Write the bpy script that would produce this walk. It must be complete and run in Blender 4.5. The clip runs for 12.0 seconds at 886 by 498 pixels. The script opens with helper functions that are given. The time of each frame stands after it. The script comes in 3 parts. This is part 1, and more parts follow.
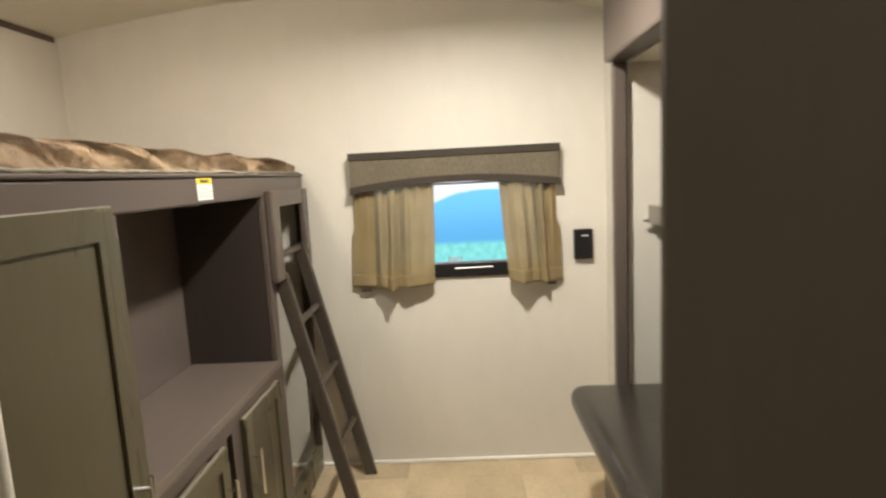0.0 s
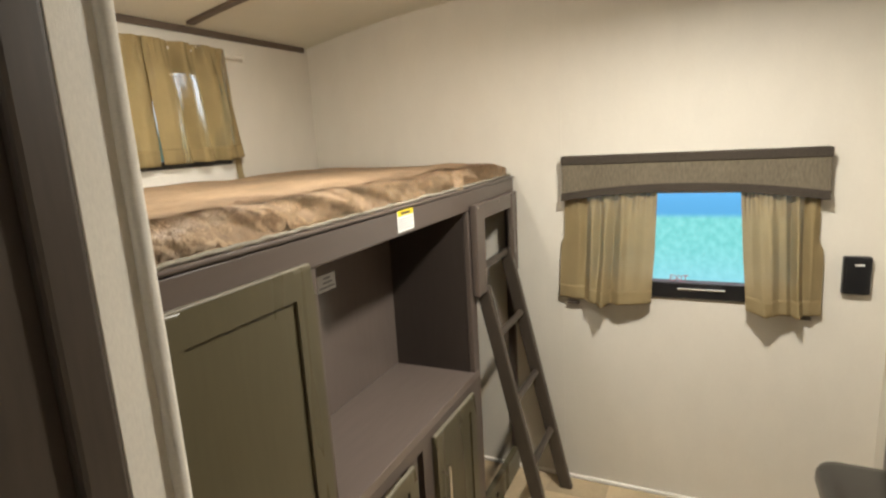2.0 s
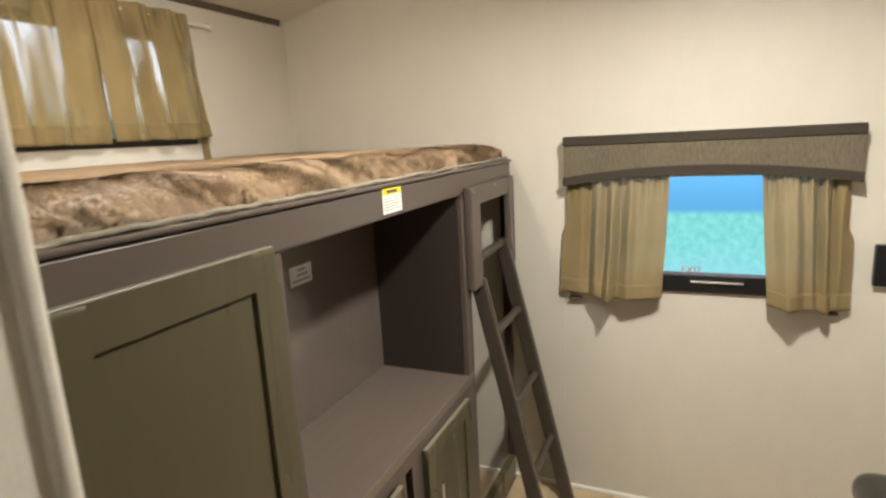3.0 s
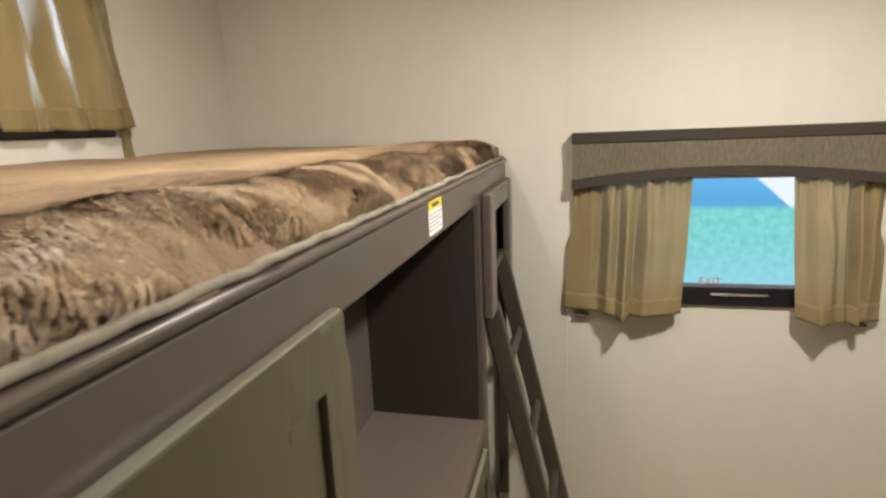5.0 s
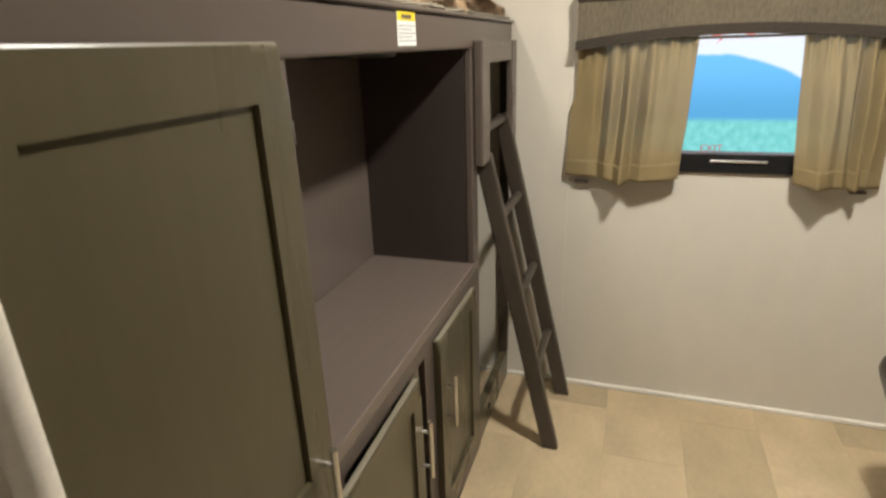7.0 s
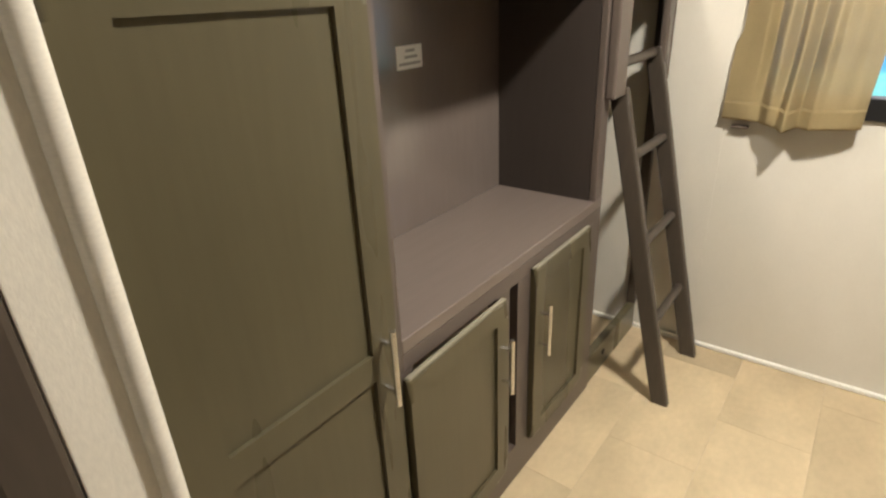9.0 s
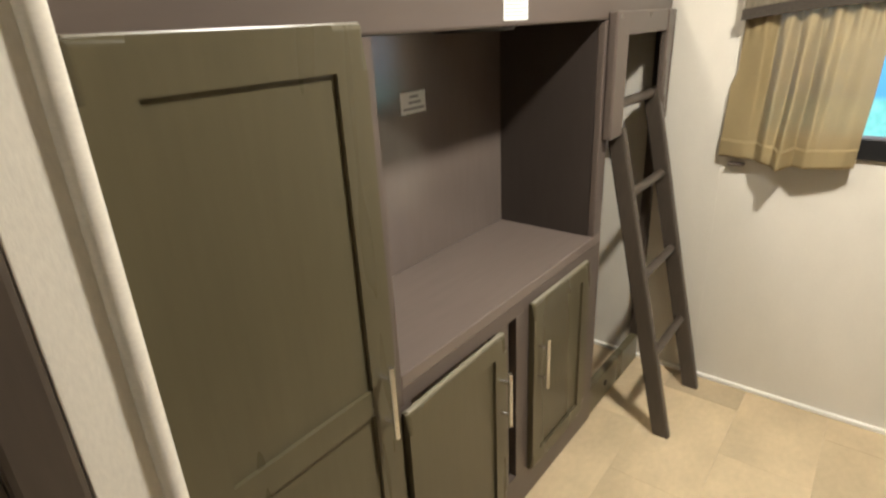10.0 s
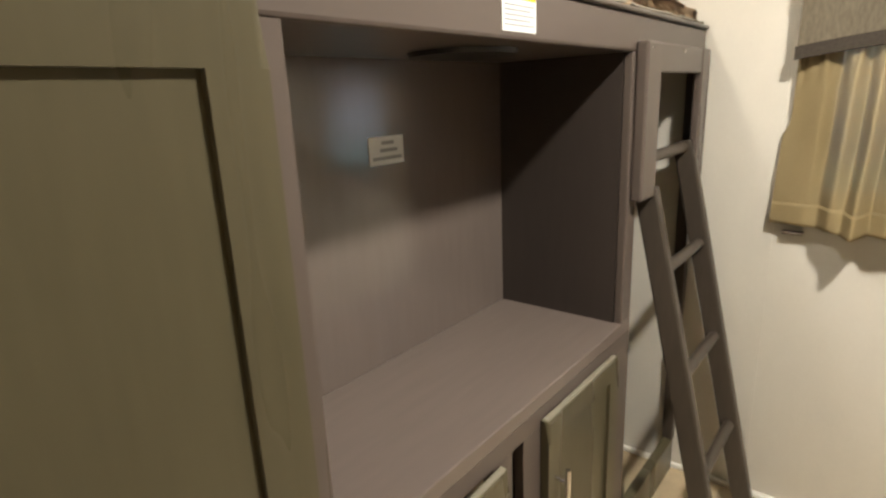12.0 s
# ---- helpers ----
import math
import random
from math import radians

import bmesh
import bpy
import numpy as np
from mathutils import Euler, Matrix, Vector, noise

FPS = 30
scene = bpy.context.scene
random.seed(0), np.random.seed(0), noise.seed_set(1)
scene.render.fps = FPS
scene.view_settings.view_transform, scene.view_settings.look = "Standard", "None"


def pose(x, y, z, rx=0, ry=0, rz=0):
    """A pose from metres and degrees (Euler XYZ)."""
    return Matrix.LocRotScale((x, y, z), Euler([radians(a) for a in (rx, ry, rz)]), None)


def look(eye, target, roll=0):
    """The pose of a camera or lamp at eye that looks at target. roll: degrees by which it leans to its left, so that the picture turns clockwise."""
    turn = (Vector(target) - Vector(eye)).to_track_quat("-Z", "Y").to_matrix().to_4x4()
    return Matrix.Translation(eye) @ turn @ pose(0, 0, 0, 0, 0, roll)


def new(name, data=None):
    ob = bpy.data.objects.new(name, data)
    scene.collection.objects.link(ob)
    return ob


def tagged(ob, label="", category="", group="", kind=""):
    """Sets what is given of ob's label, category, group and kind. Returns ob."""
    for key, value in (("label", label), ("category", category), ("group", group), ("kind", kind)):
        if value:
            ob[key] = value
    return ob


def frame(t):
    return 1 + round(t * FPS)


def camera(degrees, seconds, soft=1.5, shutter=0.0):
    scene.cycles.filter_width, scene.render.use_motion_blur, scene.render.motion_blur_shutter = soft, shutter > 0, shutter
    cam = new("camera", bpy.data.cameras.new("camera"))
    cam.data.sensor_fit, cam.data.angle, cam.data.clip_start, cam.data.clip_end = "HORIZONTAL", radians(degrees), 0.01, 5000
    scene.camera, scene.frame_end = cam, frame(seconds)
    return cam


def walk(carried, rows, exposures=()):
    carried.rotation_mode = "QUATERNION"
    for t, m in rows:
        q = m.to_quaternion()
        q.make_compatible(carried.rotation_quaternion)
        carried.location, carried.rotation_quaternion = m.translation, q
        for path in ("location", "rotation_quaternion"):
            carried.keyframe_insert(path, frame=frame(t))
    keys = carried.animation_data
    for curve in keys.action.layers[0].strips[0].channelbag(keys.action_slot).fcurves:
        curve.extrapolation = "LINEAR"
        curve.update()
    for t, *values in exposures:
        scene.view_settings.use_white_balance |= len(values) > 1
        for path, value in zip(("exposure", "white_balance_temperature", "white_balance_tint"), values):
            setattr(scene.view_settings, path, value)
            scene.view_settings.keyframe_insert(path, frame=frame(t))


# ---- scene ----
cam = camera(77.0, 12.0, soft=2.4, shutter=0.4)
PATH = [
    (0, (0.028, 0.013, 1.415), (-0.037, 1.994, 1.151), -3.0),
    (0.5, (0.03, 0.107, 1.46), (-0.281, 2.062, 1.175), -3.1),
    (1, (0.053, 0.156, 1.512), (-0.508, 2.049, 1.193), -3.2),
    (1.5, (0.075, 0.165, 1.566), (-0.662, 1.991, 1.215), -3.3),
    (2, (0.087, 0.199, 1.639), (-0.757, 1.97, 1.25), -3.3),
    (2.5, (0.069, 0.253, 1.57), (-0.789, 2.019, 1.188), -3.2),
    (3, (-0.025, 0.388, 1.559), (-0.822, 2.179, 1.165), -3.1),
    (3.2, (-0.104, 0.479, 1.564), (-0.841, 2.295, 1.17), -2.8),
    (4.8, (-0.416, 0.67, 1.565), (-0.882, 2.568, 1.144), -2.3),
    (5, (-0.449, 0.63, 1.569), (-0.922, 2.526, 1.144), -2.4),
    (5.5, (-0.482, 0.616, 1.599), (-0.963, 2.507, 1.16), -2.4),
    (6, (-0.421, 0.58, 1.565), (-0.896, 2.464, 1.092), -2.1),
    (6.5, (-0.327, 0.538, 1.461), (-0.845, 2.383, 0.892), -2.4),
    (7, (-0.27, 0.522, 1.376), (-0.88, 2.299, 0.69), -2.0),
    (7.2, (-0.264, 0.507, 1.345), (-0.92, 2.252, 0.62), -2.1),
    (7.5, (-0.253, 0.49, 1.316), (-1.023, 2.172, 0.555), -2.4),
    (9.5, (-0.05, 0.546, 1.337), (-1.213, 1.955, 0.522), -2.9),
    (10, (-0.038, 0.523, 1.38), (-1.213, 1.957, 0.628), -2.9),
    (10.5, (-0.026, 0.487, 1.431), (-1.176, 1.973, 0.747), -2.6),
    (11, (-0.082, 0.497, 1.464), (-1.205, 2.031, 0.843), -2.6),
    (11.5, (-0.183, 0.681, 1.345), (-1.337, 2.212, 0.777), -2.5),
    (12, (-0.233, 0.84, 1.286), (-1.46, 2.33, 0.762), -2.5),
]
walk(cam, [(t, look(eye, target, roll)) for t, eye, target, roll in PATH], exposures=[
    (0.0, 0.2), (0.7, 0.1), (3.0, 0.07), (5.0, -0.1), (5.5, -0.12), (6.5, -0.15), (7.5, 0.25), (9.5, 0.55), (10.5, 0.35), (11.0, 0.3), (11.5, 0.02), (12.0, 0.42)])

# ---- world and large lights ----
world = bpy.data.worlds.new("world")
scene.world = world
world.use_nodes = True
wt = world.node_tree
sky = wt.nodes.new("ShaderNodeTexSky")
sky.sky_type, sky.sun_disc, sky.sun_elevation, sky.sun_rotation = "NISHITA", False, radians(40), radians(200)
wt.links.new(sky.outputs["Color"], wt.nodes["Background"].inputs["Color"])
wt.nodes["Background"].inputs["Strength"].default_value = 0.15


def round_lamp(name, x, y, z, radius, power, colour):
    data = bpy.data.lights.new(name, "POINT")
    data.shadow_soft_size, data.energy, data.color = radius, power, colour
    ob = new(name, data)
    ob.location = (x, y, z)
    return ob


def flat_lamp(name, x, y, z, size, power, colour):
    data = bpy.data.lights.new(name, "AREA")
    data.shape, data.size, data.energy, data.color = "DISK", size, power, colour
    ob = new(name, data)
    ob.location = (x, y, z)
    return ob


LAMP = (0.10, 1.64)
HALL_LAMP = (-0.46, -0.55)
BUNK_LAMP = (-1.02, 1.50)
WARM = (1.0, 0.955, 0.86)
flat_lamp("ceiling_lamp_face", LAMP[0], LAMP[1], 2.185, 0.14, 31, WARM).data.spread = radians(170)
round_lamp("ceiling_lamp_glow", LAMP[0], LAMP[1], 2.135, 0.06, 2, WARM)
flat_lamp("bunk_lamp_face", BUNK_LAMP[0], BUNK_LAMP[1], 2.185, 0.14, 5.4, WARM)
round_lamp("hall_lamp_glow", HALL_LAMP[0], HALL_LAMP[1], 2.135, 0.06, 5.0, (1.0, 0.97, 0.90))
round_lamp("bunk_lamp_glow", BUNK_LAMP[0], BUNK_LAMP[1], 2.135, 0.06, 7.2, WARM)

# ---- materials ----


def material(name, colour, rough=0.5, metal=0.0, grain=0.06, scale=40.0, bump=0.05, bump_scale=None, stretch=(1, 1, 1), wear=0.05, spec=0.5, island=0.0, piece=0.0, bump_dist=0.002, vary=0.04, coat=0.0):
    """A principled material whose colour and relief vary at two scales, in metres of the object."""
    m = bpy.data.materials.new(name)
    m.use_nodes = True
    n, l = m.node_tree.nodes, m.node_tree.links
    b = n["Principled BSDF"]
    co = n.new("ShaderNodeTexCoord")
    mp = n.new("ShaderNodeMapping")
    mp.inputs["Scale"].default_value = stretch
    l.new(co.outputs["Object"], mp.inputs["Vector"])
    fine, coarse = n.new("ShaderNodeTexNoise"), n.new("ShaderNodeTexNoise")
    fine.inputs["Scale"].default_value, fine.inputs["Detail"].default_value = scale, 4
    coarse.inputs["Scale"].default_value, coarse.inputs["Detail"].default_value = scale / 12, 3
    for t in (fine, coarse):
        l.new(mp.outputs["Vector"], t.inputs["Vector"])

    def span(source, amount):
        r = n.new("ShaderNodeMapRange")
        r.inputs["From Min"].default_value, r.inputs["From Max"].default_value = 0.25, 0.75
        r.inputs["To Min"].default_value, r.inputs["To Max"].default_value = 1 - amount, 1 + amount
        l.new(source, r.inputs["Value"])
        return r.outputs["Result"]

    value = span(fine.outputs["Fac"], grain)
    terms = [span(coarse.outputs["Fac"], wear)]
    if piece:
        info = n.new("ShaderNodeObjectInfo")
        shift = n.new("ShaderNodeVectorMath")
        shift.operation = "MULTIPLY_ADD"
        l.new(info.outputs["Random"], shift.inputs[0])
        shift.inputs[1].default_value = (37.0, 53.0, 0.0)
        l.new(co.outputs["Object"], shift.inputs[2])
        l.new(shift.outputs["Vector"], mp.inputs["Vector"])
        r = n.new("ShaderNodeMapRange")
        r.inputs["To Min"].default_value, r.inputs["To Max"].default_value = 1 - piece, 1 + piece
        l.new(info.outputs["Random"], r.inputs["Value"])
        terms.append(r.outputs["Result"])
    if island:
        geo = n.new("ShaderNodeNewGeometry")
        r = n.new("ShaderNodeMapRange")
        r.inputs["To Min"].default_value, r.inputs["To Max"].default_value = 1 - island, 1 + island
        l.new(geo.outputs["Random Per Island"], r.inputs["Value"])
        terms.append(r.outputs["Result"])
    for term in terms:
        mul = n.new("ShaderNodeMath")
        mul.operation = "MULTIPLY"
        l.new(value, mul.inputs[0])
        l.new(term, mul.inputs[1])
        value = mul.outputs["Value"]
    tint = n.new("ShaderNodeVectorMath")
    tint.operation = "SCALE"
    tint.inputs[0].default_value = colour
    l.new(value, tint.inputs["Scale"])
    l.new(tint.outputs["Vector"], b.inputs["Base Color"])
    rr = n.new("ShaderNodeMapRange")
    rr.inputs["To Min"].default_value, rr.inputs["To Max"].default_value = max(rough - vary, 0.03), min(rough + vary, 1)
    l.new(coarse.outputs["Fac"], rr.inputs["Value"])
    l.new(rr.outputs["Result"], b.inputs["Roughness"])
    b.inputs["Metallic"].default_value = metal
    b.inputs["Specular IOR Level"].default_value = spec
    b.inputs["Coat Weight"].default_value, b.inputs["Coat Roughness"].default_value = coat, 0.28
    if bump:
        relief = fine
        if bump_scale:
            relief = n.new("ShaderNodeTexNoise")
            relief.inputs["Scale"].default_value = bump_scale
            l.new(mp.outputs["Vector"], relief.inputs["Vector"])
        bp = n.new("ShaderNodeBump")
        bp.inputs["Strength"].default_value, bp.inputs["Distance"].default_value = bump, bump_dist
        l.new(relief.outputs["Fac"], bp.inputs["Height"])
        l.new(bp.outputs["Normal"], b.inputs["Normal"])
    return m


def fabric(name, colour, thread=900.0, through_light=0.0, rough=0.9, grain=0.18, stretch=(1, 1, 1), open_weave=0.12):
    """Woven cloth, through which a part of the light may pass."""
    m = material(name, colour, rough, grain=grain, scale=thread / 6, bump=0.35, bump_scale=thread, stretch=stretch, wear=0.08, spec=0.15, bump_dist=0.0006)
    if through_light:
        n, l = m.node_tree.nodes, m.node_tree.links
        b, out = n["Principled BSDF"], n["Material Output"]
        tr, mix = n.new("ShaderNodeBsdfTranslucent"), n.new("ShaderNodeMixShader")
        clear, mix2 = n.new("ShaderNodeBsdfTransparent"), n.new("ShaderNodeMixShader")
        tr.inputs["Color"].default_value = (*[min(1, c * 1.3) for c in colour], 1)
        mix.inputs["Fac"].default_value = through_light
        mix2.inputs["Fac"].default_value = open_weave
        l.new(b.outputs["BSDF"], mix.inputs[1])
        l.new(tr.outputs["BSDF"], mix.inputs[2])
        l.new(mix.outputs["Shader"], mix2.inputs[1])
        l.new(clear.outputs["BSDF"], mix2.inputs[2])
        l.new(mix2.outputs["Shader"], out.inputs["Surface"])
    return m


WALL = material("cream_vinyl_wall", (0.670, 0.626, 0.545), 0.6, grain=0.012, scale=160, bump=0.03, bump_scale=420, stretch=(1, 1, 0.5), wear=0.02, spec=0.25)
CEIL = material("white_vinyl_ceiling", (0.700, 0.675, 0.575), 0.6, grain=0.02, scale=120, bump=0.05, bump_scale=300, wear=0.02)
TRIM_WHITE = material("cream_trim", (0.74, 0.69, 0.60), 0.35, grain=0.06, scale=260, bump=0.12, bump_scale=500, stretch=(1, 1, 0.35), wear=0.02)
BASE_WHITE = material("white_quarter_round", (0.84, 0.81, 0.74), 0.4, grain=0.03)
WOOD = material("mocha_wood", (0.112, 0.087, 0.073), 0.33, grain=0.035, scale=70, bump=0.0, stretch=(1, 0.12, 1), wear=0.04, spec=0.28, coat=0.1)
WOOD_UP = material("mocha_wood_upright", (0.112, 0.087, 0.073), 0.28, grain=0.035, scale=70, bump=0.0, stretch=(1, 1, 0.1), wear=0.04, spec=0.35)
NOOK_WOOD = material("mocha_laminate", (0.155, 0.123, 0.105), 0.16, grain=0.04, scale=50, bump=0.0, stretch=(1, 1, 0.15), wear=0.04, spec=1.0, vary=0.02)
# nook laminate darkened, with the side walls' shade put into the colour
SHADED_SIDE_WOOD = material("shaded_mocha_side_panel", (0.050, 0.039, 0.033), 0.45, grain=0.05, scale=60, bump=0.0, stretch=(1, 1, 0.12), wear=0.06, spec=0.3)
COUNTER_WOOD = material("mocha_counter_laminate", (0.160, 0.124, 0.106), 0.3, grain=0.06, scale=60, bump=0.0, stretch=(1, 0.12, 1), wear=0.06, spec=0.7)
DOOR_WOOD = material("olive_brown_door_wood", (0.093, 0.078, 0.045), 0.28, grain=0.05, scale=60, bump=0.02, stretch=(1, 1, 0.12), wear=0.10, spec=0.28, coat=0.12)
DARK_WOOD = material("dark_espresso_wood", (0.062, 0.047, 0.036), 0.42, grain=0.12, scale=80, bump=0.04, stretch=(1, 1, 0.12), wear=0.08)
# dark door wood brightened in colour to make up for weak hallway light
LIT_LEAF_WOOD = material("brown_door_wood", (0.155, 0.122, 0.090), 0.45, grain=0.06, scale=80, bump=0.03, stretch=(1, 1, 0.12), wear=0.08)
LADDER_WOOD = material("dark_ladder_wood", (0.064, 0.050, 0.038), 0.4, grain=0.12, scale=90, bump=0.05, stretch=(1, 1, 0.15), wear=0.08)
TAUPE = material("pale_taupe_laminate", (0.19, 0.163, 0.138), 0.4, grain=0.04, scale=60, bump=0.0, stretch=(1, 0.12, 1), wear=0.05)
# pale colour for the lamp's highlight along the door tops
EDGE_HIGHLIGHT = material("pale_khaki_edge_highlight", (0.23, 0.205, 0.155), 0.35, grain=0.05, scale=80, bump=0.0, stretch=(1, 0.12, 1), wear=0.12, coat=0.3)
STRIP_WOOD = material("brown_batten_wood", (0.10, 0.072, 0.052), 0.45, grain=0.12, scale=80, stretch=(1, 0.12, 1))
# near-black colour that stands in for shade in recesses
GAP_SHADE = material("black_recess_shade", (0.02, 0.017, 0.015), 0.8, grain=0.1)
STEEL = material("brushed_nickel", (0.76, 0.75, 0.73), 0.26, 1.0, grain=0.05, scale=300, bump=0.03)
BLACK = material("black_plastic", (0.012, 0.012, 0.013), 0.32, grain=0.05, scale=200)
GREY_MARK = material("grey_print", (0.35, 0.35, 0.35), 0.6)
PAPER = material("white_paper", (0.80, 0.80, 0.77), 0.55, grain=0.02, bump=0.02)
RED = material("red_print", (0.55, 0.2, 0.25), 0.5, grain=0.02)
YELLOW = material("yellow_print", (0.80, 0.62, 0.03), 0.5, grain=0.02)
LEATHER = material("grey_leather", (0.030, 0.026, 0.021), 0.24, grain=0.08, scale=60, bump=0.10, bump_scale=260, wear=0.08, bump_dist=0.001)
FLOOR_TILE = material("beige_stone_vinyl", (0.530, 0.417, 0.265), 0.38, grain=0.06, scale=55, bump=0.015, stretch=(1, 0.6, 1), wear=0.2, piece=0.19)
FLOOR_BASE = material("tan_floor_joint", (0.46, 0.355, 0.225), 0.6)
CURTAIN = fabric("tan_sheer_curtain", (0.40, 0.31, 0.165), 900, 0.34, grain=0.05, open_weave=0.14)
CURTAIN.node_tree.nodes["Translucent BSDF"].inputs["Color"].default_value = (0.58, 0.49, 0.34, 1)
SHEER = fabric("thin_tan_sheer", (0.40, 0.31, 0.155), 900, 0.3, grain=0.05, open_weave=0.2)
# the sheer thins out in upright streaks
sn, sl = SHEER.node_tree.nodes, SHEER.node_tree.links
s_co, s_map, s_noise, s_range = (sn.new("ShaderNode" + k) for k in ("TexCoord", "Mapping", "TexNoise", "MapRange"))
s_map.inputs["Scale"].default_value = (1, 1, 0.16)
s_noise.inputs["Scale"].default_value, s_noise.inputs["Detail"].default_value = 15, 1
s_range.inputs["From Min"].default_value, s_range.inputs["From Max"].default_value = 0.48, 0.66
s_range.inputs["To Min"].default_value, s_range.inputs["To Max"].default_value = 0.02, 0.55
sl.new(s_co.outputs["Object"], s_map.inputs["Vector"])
sl.new(s_map.outputs["Vector"], s_noise.inputs["Vector"])
sl.new(s_noise.outputs["Fac"], s_range.inputs["Value"])
sl.new(s_range.outputs["Result"], sn["Mix Shader.001"].inputs["Fac"])
VALANCE = fabric("taupe_tweed", (0.152, 0.127, 0.090), 800, 0, grain=0.22, stretch=(1, 1, 0.3))
LINEN = material("cream_linen_wrap", (0.66, 0.615, 0.535), 0.8, grain=0.06, scale=260, bump=0.15, bump_scale=600, stretch=(0.5, 0.5, 1.6), wear=0.05, spec=0.2, bump_dist=0.001)
BAND = fabric("dark_brown_band", (0.058, 0.047, 0.037), 700)
PLUSH = material("brown_plush", (0.285, 0.193, 0.118), 0.75, grain=0.2, scale=45, bump=0.5, bump_scale=160, wear=0.32, spec=0.25, bump_dist=0.004)
FUR = material("brown_fur", (0.47, 0.325, 0.190), 0.5, grain=0.25, scale=30, bump=0, wear=0.25, spec=0.4, island=0.25)
PAD_PLUSH = material("dark_brown_plush", (0.135, 0.093, 0.058), 0.8, grain=0.2, scale=45, bump=0.4, bump_scale=160, wear=0.2, spec=0.2, bump_dist=0.003)
TICKING = fabric("pale_mattress_cloth", (0.27, 0.24, 0.19), 600)
GLOW = bpy.data.materials.new("lamp_diffuser")
GLOW.use_nodes = True
GLOW.node_tree.nodes["Principled BSDF"].inputs["Emission Color"].default_value = (*WARM, 1)
GLOW.node_tree.nodes["Principled BSDF"].inputs["Emission Strength"].default_value = 8
GLASS = bpy.data.materials.new("window_glass")
GLASS.use_nodes = True
gb = GLASS.node_tree.nodes["Principled BSDF"]
gb.inputs["Transmission Weight"].default_value, gb.inputs["Roughness"].default_value, gb.inputs["IOR"].default_value = 1, 0.01, 1.1
gb.inputs["Base Color"].default_value = (0.95, 0.97, 1, 1)


def backdrop_material():
    """Distance beyond the window: grass, a blue hill and white cloud."""
    m = bpy.data.materials.new("distant_view")
    m.use_nodes = True
    n, l = m.node_tree.nodes, m.node_tree.links
    n.remove(n["Principled BSDF"])
    co, sep = n.new("ShaderNodeTexCoord"), n.new("ShaderNodeSeparateXYZ")
    l.new(co.outputs["Object"], sep.inputs["Vector"])

    def math_node(op, a, b):
        k = n.new("ShaderNodeMath")
        k.operation = op
        for s, v in zip(k.inputs, (a, b)):
            if isinstance(v, (int, float)):
                s.default_value = v
            else:
                l.new(v, s)
        return k.outputs["Value"]

    def step(value, lo, hi):
        r = n.new("ShaderNodeMapRange")
        r.interpolation_type = "SMOOTHSTEP"
        r.inputs["From Min"].default_value, r.inputs["From Max"].default_value = lo, hi
        l.new(value, r.inputs["Value"])
        return r.outputs["Result"]

    def mix(fac, a, b):
        k = n.new("ShaderNodeMix")
        k.data_type = "RGBA"
        l.new(fac, k.inputs["Factor"])
        for s, v in ((k.inputs["A"], a), (k.inputs["B"], b)):
            if isinstance(v, tuple):
                s.default_value = (*v, 1)
            else:
                l.new(v, s)
        return k.outputs["Result"]

    noise_t = n.new("ShaderNodeTexNoise")
    noise_t.inputs["Scale"].default_value, noise_t.inputs["Detail"].default_value = 2.2, 6
    l.new(co.outputs["Object"], noise_t.inputs["Vector"])
    speck = n.new("ShaderNodeTexNoise")
    speck.inputs["Scale"].default_value, speck.inputs["Detail"].default_value = 9, 5
    l.new(co.outputs["Object"], speck.inputs["Vector"])
    x, z = sep.outputs["X"], sep.outputs["Z"]
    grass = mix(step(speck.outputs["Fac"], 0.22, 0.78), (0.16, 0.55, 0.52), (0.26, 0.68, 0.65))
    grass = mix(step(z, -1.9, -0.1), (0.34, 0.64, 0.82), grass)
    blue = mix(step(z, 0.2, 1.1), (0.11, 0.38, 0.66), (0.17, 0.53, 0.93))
    west, east = math_node("MINIMUM", math_node("SUBTRACT", x, 0.4), 0.0), math_node("MAXIMUM", math_node("SUBTRACT", x, 0.9), 0.0)
    drop = math_node("MULTIPLY", math_node("ADD", math_node("MULTIPLY", west, west), math_node("MULTIPLY", east, east)), 0.3)
    crest = math_node("SUBTRACT", math_node("ADD", 1.06, math_node("MULTIPLY", noise_t.outputs["Fac"], 0.1)), drop)
    above = math_node("SUBTRACT", z, crest)
    red = mix(step(speck.outputs["Fac"], 0.56, 0.6), (0.82, 0.84, 0.9), (0.85, 0.16, 0.14))
    cloud = mix(step(z, 1.22, 1.32), (0.80, 0.86, 0.95), red)
    colour = mix(step(above, -0.03, 0.03), blue, cloud)
    colour = mix(step(z, 0.12, 0.24), grass, colour)
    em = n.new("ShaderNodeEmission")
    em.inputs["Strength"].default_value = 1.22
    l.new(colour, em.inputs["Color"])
    l.new(em.outputs["Emission"], n["Material Output"].inputs["Surface"])
    return m


DISTANCE = backdrop_material()

DAYLIGHT = bpy.data.materials.new("bright_sky")
DAYLIGHT.use_nodes = True
dn, dl = DAYLIGHT.node_tree.nodes, DAYLIGHT.node_tree.links
d_noise, d_ramp, d_em = dn.new("ShaderNodeTexNoise"), dn.new("ShaderNodeValToRGB"), dn.new("ShaderNodeEmission")
d_noise.inputs["Scale"].default_value = 1.2
d_ramp.color_ramp.elements[0].color, d_ramp.color_ramp.elements[1].color = (0.55, 0.75, 1, 1), (1, 1, 1, 1)
d_em.inputs["Strength"].default_value = 2.4
dl.new(d_noise.outputs["Fac"], d_ramp.inputs["Fac"])
